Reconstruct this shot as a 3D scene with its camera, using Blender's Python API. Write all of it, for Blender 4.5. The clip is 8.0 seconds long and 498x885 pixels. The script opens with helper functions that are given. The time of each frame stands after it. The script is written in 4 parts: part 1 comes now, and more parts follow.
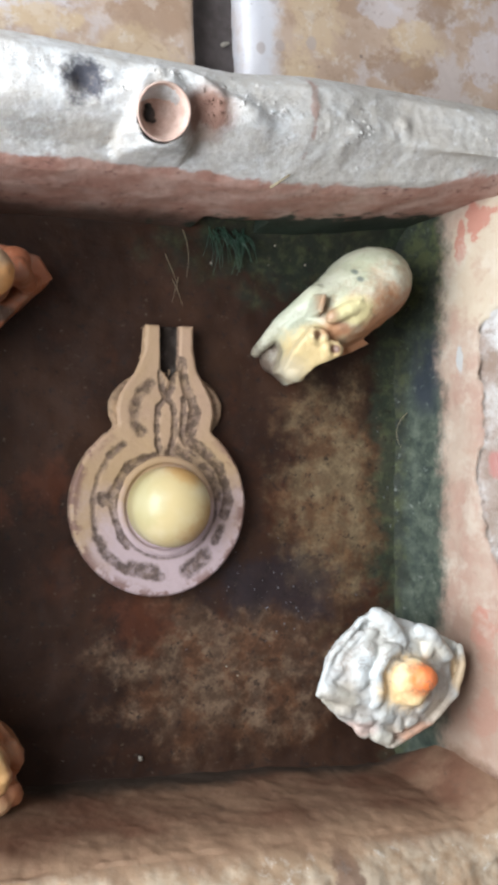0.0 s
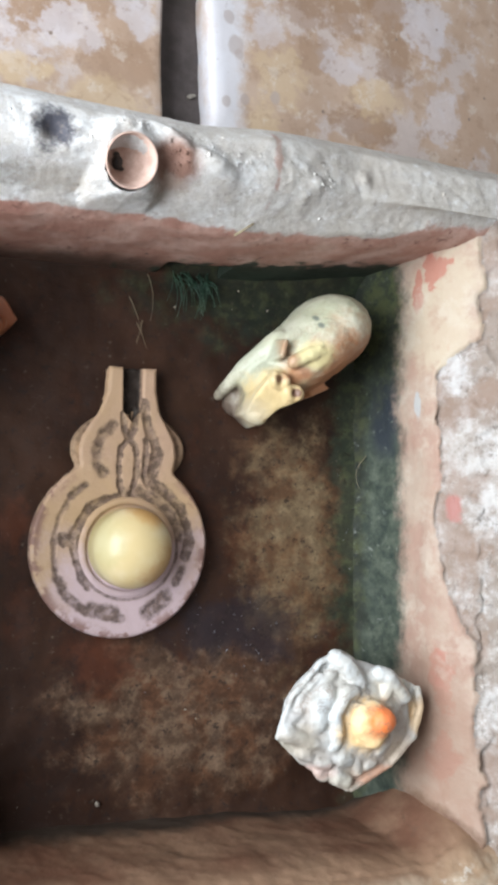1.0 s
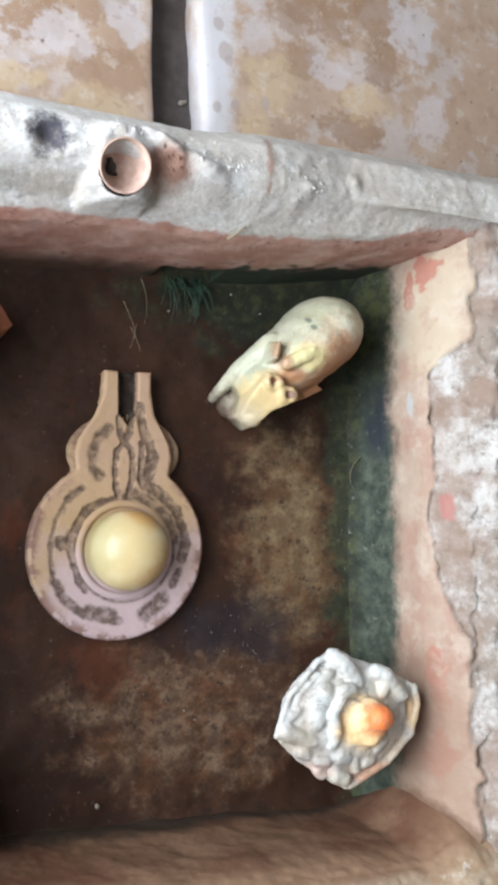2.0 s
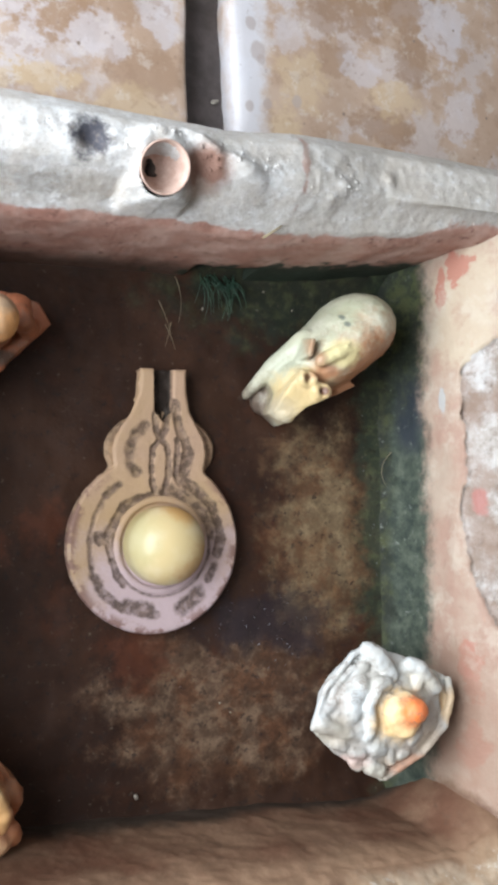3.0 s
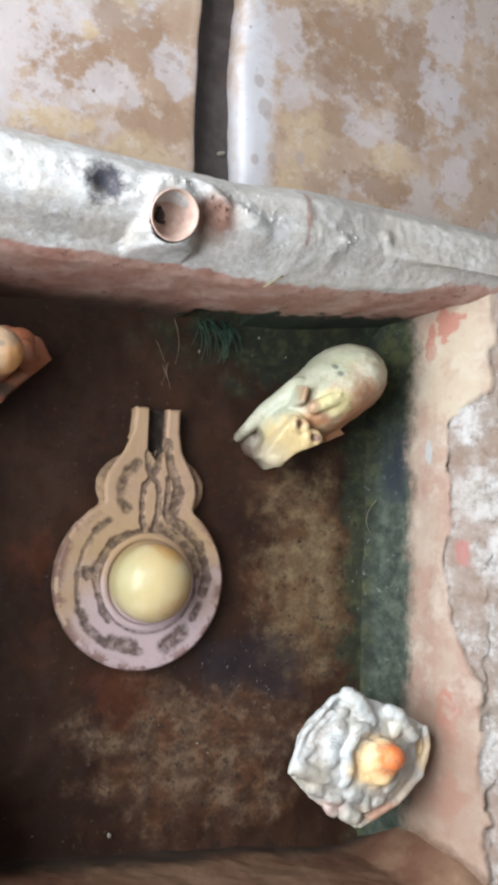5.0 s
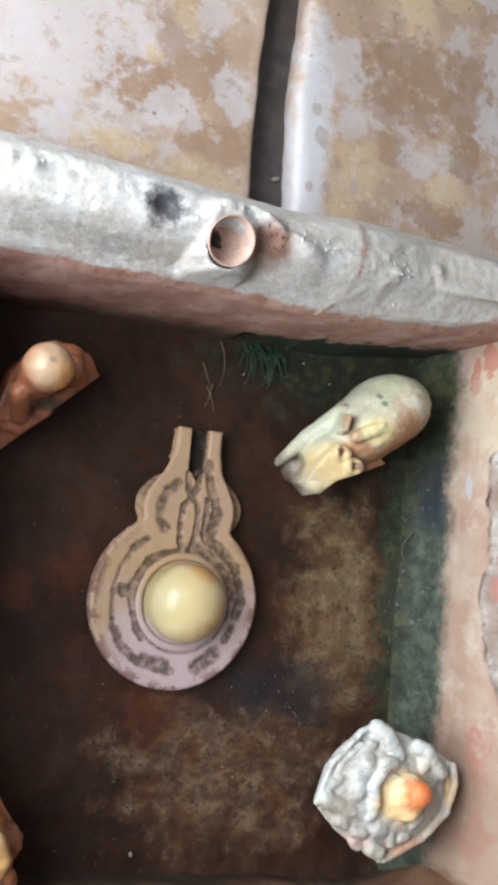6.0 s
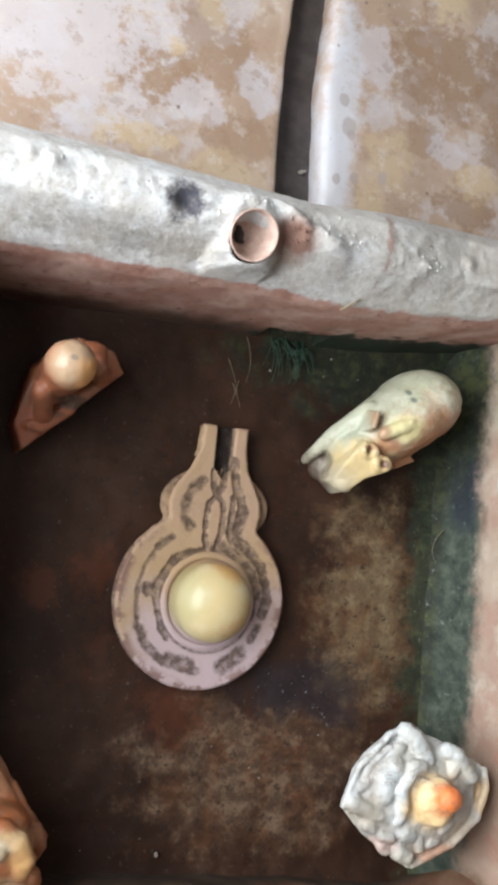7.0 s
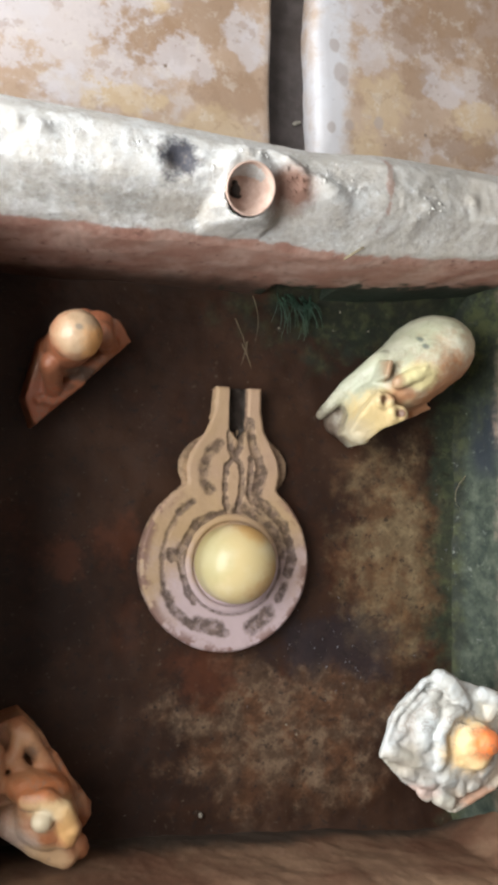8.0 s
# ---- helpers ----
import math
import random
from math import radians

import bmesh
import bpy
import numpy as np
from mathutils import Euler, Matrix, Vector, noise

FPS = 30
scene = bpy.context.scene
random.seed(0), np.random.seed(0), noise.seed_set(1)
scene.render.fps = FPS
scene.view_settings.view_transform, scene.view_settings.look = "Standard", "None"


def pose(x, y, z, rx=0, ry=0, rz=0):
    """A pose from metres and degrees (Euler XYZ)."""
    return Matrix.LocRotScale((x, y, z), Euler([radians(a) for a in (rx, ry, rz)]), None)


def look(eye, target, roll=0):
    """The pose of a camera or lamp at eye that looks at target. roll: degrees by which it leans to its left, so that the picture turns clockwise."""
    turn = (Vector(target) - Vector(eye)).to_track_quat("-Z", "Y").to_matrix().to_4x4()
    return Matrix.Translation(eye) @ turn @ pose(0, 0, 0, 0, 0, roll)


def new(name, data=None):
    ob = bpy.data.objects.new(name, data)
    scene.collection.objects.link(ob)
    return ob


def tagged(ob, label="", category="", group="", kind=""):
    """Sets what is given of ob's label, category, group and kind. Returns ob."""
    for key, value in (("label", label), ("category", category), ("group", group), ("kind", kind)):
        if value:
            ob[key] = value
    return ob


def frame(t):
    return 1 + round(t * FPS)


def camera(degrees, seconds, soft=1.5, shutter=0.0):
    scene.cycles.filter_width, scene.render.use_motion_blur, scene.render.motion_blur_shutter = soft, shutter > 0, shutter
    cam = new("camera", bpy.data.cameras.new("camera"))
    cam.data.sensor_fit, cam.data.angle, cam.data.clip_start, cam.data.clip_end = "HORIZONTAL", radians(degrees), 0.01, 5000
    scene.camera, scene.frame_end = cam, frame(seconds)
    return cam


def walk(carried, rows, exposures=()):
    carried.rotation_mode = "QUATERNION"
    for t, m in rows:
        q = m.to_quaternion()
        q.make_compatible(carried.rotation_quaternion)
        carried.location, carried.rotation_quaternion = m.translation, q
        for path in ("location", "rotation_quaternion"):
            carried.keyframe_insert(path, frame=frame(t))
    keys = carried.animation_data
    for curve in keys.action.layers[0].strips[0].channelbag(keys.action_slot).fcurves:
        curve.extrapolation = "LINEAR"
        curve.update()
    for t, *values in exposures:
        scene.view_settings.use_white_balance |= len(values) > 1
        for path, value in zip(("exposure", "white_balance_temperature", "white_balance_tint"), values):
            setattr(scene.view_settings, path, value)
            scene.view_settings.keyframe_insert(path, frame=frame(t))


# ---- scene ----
from mathutils import kdtree

cam = camera(31.66, 8.0, soft=4.2)
# seconds, x, y, z, then the turns about x, y and z in degrees
PATH = [
    (0, -0.3981, 0.0544, 1.3389, 0.52, -22.13, 0.00),
    (0.5, -0.4057, 0.0459, 1.3450, 2.62, -23.51, -1.25),
    (1, -0.4073, 0.0544, 1.3506, 3.04, -24.80, 0.52),
    (1.5, -0.4099, 0.0485, 1.3601, 3.98, -25.77, -0.11),
    (2, -0.4168, 0.0466, 1.3583, 3.80, -25.32, -0.32),
    (2.2, -0.4215, 0.0443, 1.3497, 3.33, -24.11, -0.32),
    (3.3, -0.4543, 0.0520, 1.3645, 3.46, -24.40, -0.54),
    (3.5, -0.4546, 0.0516, 1.3647, 3.31, -25.54, -0.32),
    (4, -0.4730, 0.0559, 1.3718, 3.30, -26.70, 1.27),
    (4.2, -0.4738, 0.0556, 1.3719, 3.58, -26.22, 1.24),
    (5.3, -0.4879, 0.0427, 1.3749, 5.15, -25.72, 2.57),
    (5.5, -0.4932, 0.0386, 1.3686, 4.47, -24.50, 1.99),
    (6, -0.5077, 0.0619, 1.3664, 4.53, -24.55, 5.68),
    (6.5, -0.4947, 0.0727, 1.3806, 5.39, -25.22, 5.83),
    (7, -0.4854, 0.0709, 1.3561, 4.12, -22.17, 5.76),
    (7.5, -0.4810, 0.0606, 1.3475, 2.99, -20.77, 3.16),
    (8, -0.4718, 0.0559, 1.3503, 3.79, -20.52, 1.34),
]
# seconds, stops, kelvin, tint
EXPOSURE = [(0.0, 0.42, 6350, 10), (4.2, 0.40, 6350, 10), (5.5, 0.29, 6430, 10), (7.0, 0.25, 6500, 10), (7.5, 0.27, 6680, 10), (8.0, 0.29, 6850, 10)]
walk(cam, [(t, pose(x, y, z, rx, ry, rz)) for t, x, y, z, rx, ry, rz in PATH], EXPOSURE)

# ---- light: daylight through one doorway of an unseen closed shrine room ----
DOOR_Y, DOOR_W, DOOR_H = 0.28, 1.7, 2.2
ROOM = (-1.5, 1.7, -1.5, 1.9, 2.7)  # x0, x1, y0, y1, height

world = bpy.data.worlds.new("sky")
scene.world = world
world.use_nodes = True
sky = world.node_tree.nodes.new("ShaderNodeTexSky")
sky.sky_type, sky.sun_disc = "NISHITA", False
sky.sun_elevation, sky.sun_rotation = radians(50), radians(200)
world.node_tree.links.new(sky.outputs[0], world.node_tree.nodes["Background"].inputs[0])
world.node_tree.nodes["Background"].inputs[1].default_value = 0.1


def area(name, eye, target, w, h, power, colour):
    lamp = bpy.data.lights.new(name, "AREA")
    lamp.shape, lamp.size, lamp.size_y, lamp.energy, lamp.color = "RECTANGLE", w, h, power, colour
    ob = new(name, lamp)
    ob.matrix_world = look(eye, target)
    return ob


area("doorway_daylight", (ROOM[0] + 0.02, DOOR_Y, DOOR_H / 2 + 0.25), (0.5, DOOR_Y, DOOR_H / 2 + 0.2), DOOR_W, DOOR_H - 0.4, 112, (0.93, 0.97, 1.0))


# ---- material helpers ----
class Mat:
    """A node material whose textures lie in the object's own metres."""

    def __init__(self, name):
        self.mat = bpy.data.materials.new(name)
        self.mat.use_nodes = True
        self.tree = self.mat.node_tree
        self.shader = self.tree.nodes["Principled BSDF"]
        self.at = self.node("ShaderNodeTexCoord").outputs["Object"]

    def node(self, kind):
        return self.tree.nodes.new(kind)

    def put(self, value, socket):
        if isinstance(value, bpy.types.NodeSocket):
            self.tree.links.new(value, socket)
        elif isinstance(value, tuple) and len(value) == 3 and socket.type == "RGBA":
            socket.default_value = (*value, 1)
        else:
            socket.default_value = value

    def math(self, op, a, b=0.0, c=0.0):
        n = self.node("ShaderNodeMath")
        n.operation = op
        for value, socket in zip((a, b, c), n.inputs):
            self.put(value, socket)
        return n.outputs[0]

    def axis(self, which):
        n = self.node("ShaderNodeSeparateXYZ")
        self.put(self.at, n.inputs[0])
        return n.outputs["XYZ".index(which)]

    def noise(self, scale, detail=5.0, rough=0.6, shift=0.0, warp=0.0):
        m = self.node("ShaderNodeMapping")
        self.put(self.at, m.inputs[0])
        m.inputs["Location"].default_value = (shift, shift * 1.7, -shift)
        n = self.node("ShaderNodeTexNoise")
        self.put(m.outputs[0], n.inputs["Vector"])
        for key, value in (("Scale", scale), ("Detail", detail), ("Roughness", rough), ("Distortion", warp)):
            n.inputs[key].default_value = value
        return n.outputs[0]

    def cells(self, scale, shift=0.0):
        m = self.node("ShaderNodeMapping")
        self.put(self.at, m.inputs[0])
        m.inputs["Location"].default_value = (shift, shift, shift)
        n = self.node("ShaderNodeTexVoronoi")
        self.put(m.outputs[0], n.inputs["Vector"])
        n.inputs["Scale"].default_value = scale
        return n.outputs["Distance"]

    def step(self, value, lo, hi):
        n = self.node("ShaderNodeMapRange")
        n.interpolation_type = "SMOOTHSTEP"
        for v, socket in zip((value, lo, hi), n.inputs):
            self.put(v, socket)
        return n.outputs[0]

    def mix(self, fac, a, b):
        n = self.node("ShaderNodeMix")
        n.data_type = "RGBA"
        self.put(fac, n.inputs[0])
        self.put(a, n.inputs[6])
        self.put(b, n.inputs[7])
        return n.outputs[2]

    def blob(self, centre, radii, ragged=0.8, scale=18.0, shift=0.0, soft=0.35):
        """A ragged patch: 1 inside the ellipsoid, 0 outside."""
        m = self.node("ShaderNodeMapping")
        m.vector_type = "TEXTURE"
        self.put(self.at, m.inputs[0])
        m.inputs["Location"].default_value = centre
        m.inputs["Scale"].default_value = radii
        n = self.node("ShaderNodeVectorMath")
        n.operation = "LENGTH"
        self.put(m.outputs[0], n.inputs[0])
        ragged_by = self.math("MULTIPLY_ADD", self.noise(scale, 6, 0.7, shift), ragged * 3.4, -ragged * 1.7)
        far = self.math("ADD", n.outputs["Value"], ragged_by)
        return self.step(far, 1.0 + soft / 2, 1.0 - soft / 2)

    def attribute(self, name):
        n = self.node("ShaderNodeAttribute")
        n.attribute_name = name
        return n.outputs["Fac"]

    def times(self, a, b):
        return self.math("MULTIPLY", a, b)

    def done(self, colour, rough, bumps=(), specular=0.5):
        """bumps: rows of (height, depth in metres)."""
        self.put(colour, self.shader.inputs["Base Color"])
        self.put(rough, self.shader.inputs["Roughness"])
        self.shader.inputs["Specular IOR Level"].default_value = specular
        normal = None
        for height, depth in bumps:
            n = self.node("ShaderNodeBump")
            n.inputs["Distance"].default_value = depth
            self.put(height, n.inputs["Height"])
            if normal:
                self.put(normal, n.inputs["Normal"])
            normal = n.outputs[0]
        if normal:
            self.put(normal, self.shader.inputs["Normal"])
        return self.mat


def lime_crust(m, shift=0.0):
    """Old lime wash: pale grey with ochre and grey dirt."""
    c = m.mix(m.step(m.noise(9, 6, 0.65, shift), 0.35, 0.68), (0.58, 0.585, 0.585), (0.46, 0.445, 0.42))
    c = m.mix(m.times(m.step(m.noise(28, 5, 0.7, shift + 3), 0.52, 0.72), 0.7), c, (0.66, 0.67, 0.68))
    c = m.mix(m.times(m.step(m.noise(60, 4, 0.7, shift + 5), 0.58, 0.75), 0.6), c, (0.22, 0.19, 0.15))
    return c


def make_far_kerb():
    m = Mat("lime_and_red_plaster")
    x, z = m.axis("X"), m.axis("Z")
    red = m.mix(m.step(m.noise(14, 6, 0.65), 0.38, 0.65), (0.34, 0.18, 0.14), (0.46, 0.31, 0.26))
    red = m.mix(m.step(m.noise(45, 4, 0.7, 2), 0.56, 0.70), red, (0.20, 0.10, 0.08))
    # the red plaster goes dark brown towards its base
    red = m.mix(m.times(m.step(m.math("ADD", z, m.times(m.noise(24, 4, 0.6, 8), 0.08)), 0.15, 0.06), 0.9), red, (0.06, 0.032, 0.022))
    red = m.mix(m.times(m.blob((0.33, 0.41, 0.02), (0.27, 0.12, 0.09), 0.9, 22, 4), 0.95), red, (0.022, 0.035, 0.024))
    crust = lime_crust(m)
    chips = m.step(m.noise(19, 7, 0.68, 15), 0.50, 0.545)
    tone = m.math("ADD", x, m.times(m.noise(7, 4, 0.6, 17), 0.5))
    crust = m.mix(m.times(m.step(tone, 0.15, 0.55), 0.45), crust, (0.45, 0.41, 0.35))
    crust = m.mix(m.times(m.step(m.noise(48, 6, 0.75, 31), 0.50, 0.60), 0.4), crust, (0.33, 0.30, 0.27))
    crust = m.mix(m.times(m.step(m.noise(70, 5, 0.7, 37), 0.55, 0.64), 0.5), crust, (0.70, 0.71, 0.72))
    crust = m.mix(m.times(chips, 0.22), crust, (0.36, 0.31, 0.255))
    crust = m.mix(m.times(m.step(m.cells(38, 0.2), 0.10, 0.04), 0.5), crust, (0.20, 0.17, 0.14))
    # reddish lime in the hollow beside the cup, its shade put into the colour
    crust = m.mix(m.blob((-0.045, 0.462, 0.33), (0.034, 0.030, 0.06), 0.35, 25, 1, 0.9), crust, (0.18, 0.10, 0.075))
    crust = m.mix(m.blob((-0.196, 0.478, 0.345), (0.026, 0.024, 0.05), 0.8, 60, 2, 0.9), crust, (0.06, 0.06, 0.075))
    crust = m.mix(m.times(m.blob((0.105, 0.50, 0.33), (0.006, 0.04, 0.06), 1.2, 40, 3, 0.7), 0.6), crust, (0.34, 0.16, 0.12))
    crust = m.mix(m.times(m.blob((-0.22, 0.43, 0.30), (0.16, 0.012, 0.03), 0.9, 50, 6, 0.8), 0.45), crust, (0.16, 0.145, 0.125))
    edge = m.math("ADD", z, m.math("MULTIPLY_ADD", m.noise(20, 6, 0.65, 7), 0.05, -0.025))
    edge = m.math("SUBTRACT", edge, m.times(m.step(x, 0.26, 0.44), 0.022))
    crust = m.mix(m.times(m.step(m.noise(11, 7, 0.7, 61), 0.48, 0.62), 0.4), crust, (0.43, 0.385, 0.335))
    crust = m.mix(m.times(m.step(m.noise(110, 4, 0.7, 63), 0.57, 0.68), 0.4), crust, (0.24, 0.20, 0.16))
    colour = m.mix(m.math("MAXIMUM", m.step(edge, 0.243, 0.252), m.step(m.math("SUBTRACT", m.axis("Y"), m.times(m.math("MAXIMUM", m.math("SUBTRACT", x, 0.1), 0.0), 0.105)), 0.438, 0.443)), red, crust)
    return m.done(colour, m.math("MULTIPLY_ADD", m.noise(30), 0.25, 0.55), ((m.noise(16, 6, 0.7, 1), 0.002), (m.noise(90, 6, 0.75), 0.0020)), 0.3)


def make_side_wall():
    m = Mat("pink_plaster_over_masonry")
    z = m.axis("Z")
    pink = m.mix(m.step(m.noise(11, 5, 0.6), 0.38, 0.66), (0.30, 0.195, 0.15), (0.35, 0.275, 0.215))
    pink = m.mix(m.times(m.blob((0.46, 0.35, 0.2), (0.1, 0.12, 0.07), 0.7, 15, 2, 0.7), 0.7), pink, (0.42, 0.36, 0.265))
    # red patches; the two at negative y also paint shadow onto the pink
    for n, (y, h, ry, rz) in enumerate(((0.425, 0.19, 0.03, 0.025), (0.385, 0.155, 0.03, 0.012), (-0.36, 0.20, 0.035, 0.03), (-0.24, 0.2, 0.05, 0.02))):
        pink = m.mix(m.times(m.blob((0.46, y, h), (0.1, ry, rz), 0.9, 30, n), 0.75 if n < 2 else 0.6), pink, (0.33, 0.11, 0.08))
    pink = m.mix(m.times(m.blob((0.46, 0.2, 0.155), (0.1, 0.022, 0.009), 0.4, 45, 5), 0.8), pink, (0.34, 0.36, 0.36))
    pink = m.mix(m.times(m.step(m.noise(50, 5, 0.7, 4), 0.6, 0.75), 0.5), pink, (0.38, 0.24, 0.17))
    pink = m.mix(m.times(m.step(m.noise(13, 6, 0.65, 19), 0.50, 0.62), 0.45), pink, (0.44, 0.39, 0.32))
    pink = m.mix(m.times(m.step(m.noise(24, 6, 0.7, 23), 0.52, 0.66), 0.45), pink, (0.30, 0.19, 0.14))
    # a broad darker patch puts the shade beside the carved figure into the pink
    pink = m.mix(m.times(m.blob((0.46, -0.36, 0.18), (0.1, 0.16, 0.11), 0.7, 14, 6, 0.9), 0.65), pink, (0.25, 0.16, 0.115))
    height = m.math("ADD", z, m.math("MULTIPLY_ADD", m.noise(9, 7, 0.68, 3), 0.10, -0.05))
    algae = m.mix(m.step(m.noise(38, 7, 0.72, 9), 0.32, 0.78), (0.022, 0.032, 0.026), (0.095, 0.112, 0.082))
    algae = m.mix(m.times(m.blob((0.45, 0.19, 0.07), (0.1, 0.07, 0.035), 0.3, 20, 1, 0.8), 0.95), algae, (0.022, 0.028, 0.035))
    algae = m.mix(m.times(m.step(m.noise(70, 4, 0.7, 2), 0.6, 0.72), 0.35), algae, (0.25, 0.27, 0.22))
    moss = m.mix(m.step(m.noise(26, 6, 0.7, 29), 0.42, 0.62), (0.018, 0.024, 0.015), (0.075, 0.085, 0.032))
    algae = m.mix(m.times(m.blob((0.45, 0.36, 0.05), (0.1, 0.13, 0.09), 0.6, 18, 7, 0.8), 0.8), algae, moss)
    algae = m.mix(m.step(m.math("ADD", z, m.math("MULTIPLY_ADD", m.noise(24, 6, 0.7, 41), 0.06, -0.03)), 0.040, 0.004), algae, m.mix(0.45, moss, (0.012, 0.013, 0.010)))
    # scratchy white glints on the low algae, painted as pale flecks
    glint_flecks = m.times(m.step(m.noise(46, 7, 0.8, 33), 0.60, 0.68), m.step(z, 0.11, 0.03))
    algae = m.mix(m.times(glint_flecks, 0.45), algae, (0.33, 0.35, 0.32))
    height = m.math("ADD", height, m.math("MULTIPLY_ADD", m.noise(48, 5, 0.75, 44), 0.05, -0.025))
    colour = m.mix(m.step(height, 0.085, 0.135), algae, pink)
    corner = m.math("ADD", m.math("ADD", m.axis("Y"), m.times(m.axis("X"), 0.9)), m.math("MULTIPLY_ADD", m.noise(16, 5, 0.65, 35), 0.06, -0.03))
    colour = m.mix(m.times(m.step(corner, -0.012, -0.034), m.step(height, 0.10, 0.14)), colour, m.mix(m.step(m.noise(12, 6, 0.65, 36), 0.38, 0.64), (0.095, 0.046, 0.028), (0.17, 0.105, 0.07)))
    broken = m.attribute("broken")
    stone = m.mix(m.math("MULTIPLY_ADD", m.step(m.noise(13, 6, 0.7, 51), 0.40, 0.60), 0.55, 0.40), lime_crust(m, 11), (0.19, 0.15, 0.12))
    stone = m.mix(m.times(m.step(m.noise(40, 6, 0.75, 53), 0.54, 0.63), 0.6), stone, (0.12, 0.10, 0.085))
    stone = m.mix(m.times(m.step(m.noise(65, 5, 0.75, 57), 0.58, 0.66), 0.5), stone, (0.48, 0.47, 0.45))
    stone = m.mix(m.times(m.step(m.noise(8, 6, 0.65, 6), 0.44, 0.60), 0.75), stone, (0.20, 0.135, 0.10))
    stone = m.mix(m.blob((0.46, 0.035, 0.216), (0.1, 0.024, 0.014), 0.6, 40, 8, 0.7), stone, (0.30, 0.14, 0.12))
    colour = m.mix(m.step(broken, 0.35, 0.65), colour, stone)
    return m.done(colour, m.math("MULTIPLY_ADD", m.noise(25), 0.3, 0.5), ((m.noise(30, 5, 0.6, 1), 0.003), (m.noise(120, 3, 0.6), 0.0008)), 0.3)


def make_near_wall():
    m = Mat("brown_plaster_with_lime_crust")
    z = m.axis("Z")
    brown = m.mix(m.step(m.noise(8, 6, 0.65), 0.35, 0.66), (0.125, 0.060, 0.037), (0.215, 0.13, 0.083))
    brown = m.mix(m.times(m.step(m.noise(40, 5, 0.7, 4), 0.55, 0.7), 0.6), brown, (0.10, 0.06, 0.04))
    # the brown gets darker towards the floor
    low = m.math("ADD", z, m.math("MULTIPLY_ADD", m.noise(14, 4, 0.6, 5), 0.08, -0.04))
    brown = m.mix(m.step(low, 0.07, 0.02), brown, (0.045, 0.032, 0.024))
    edge = m.math("ADD", z, m.math("MULTIPLY_ADD", m.noise(15, 6, 0.65, 7), 0.07, -0.035))
    pale = m.mix(m.step(m.noise(18, 6, 0.7, 14), 0.40, 0.62), (0.30, 0.205, 0.13), (0.40, 0.32, 0.235))
    pale = m.mix(m.times(m.step(m.noise(34, 6, 0.75, 17), 0.56, 0.66), 0.7), pale, (0.52, 0.48, 0.42))
    pale = m.mix(m.times(m.blob((0.17, -0.52, 0.28), (0.02, 0.06, 0.1), 0.6, 30, 3), 0.8), pale, (0.14, 0.08, 0.055))
    veil = m.step(m.math("ADD", z, m.math("MULTIPLY_ADD", m.noise(9, 6, 0.65, 27), 0.14, -0.07)), 0.17, 0.26)
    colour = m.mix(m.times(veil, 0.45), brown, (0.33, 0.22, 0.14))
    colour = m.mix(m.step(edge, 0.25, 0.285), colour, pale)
    return m.done(colour, m.math("MULTIPLY_ADD", m.noise(25), 0.3, 0.5), ((m.noise(22, 5, 0.6, 1), 0.0025), (m.noise(90, 3, 0.6), 0.0005)), 0.25)


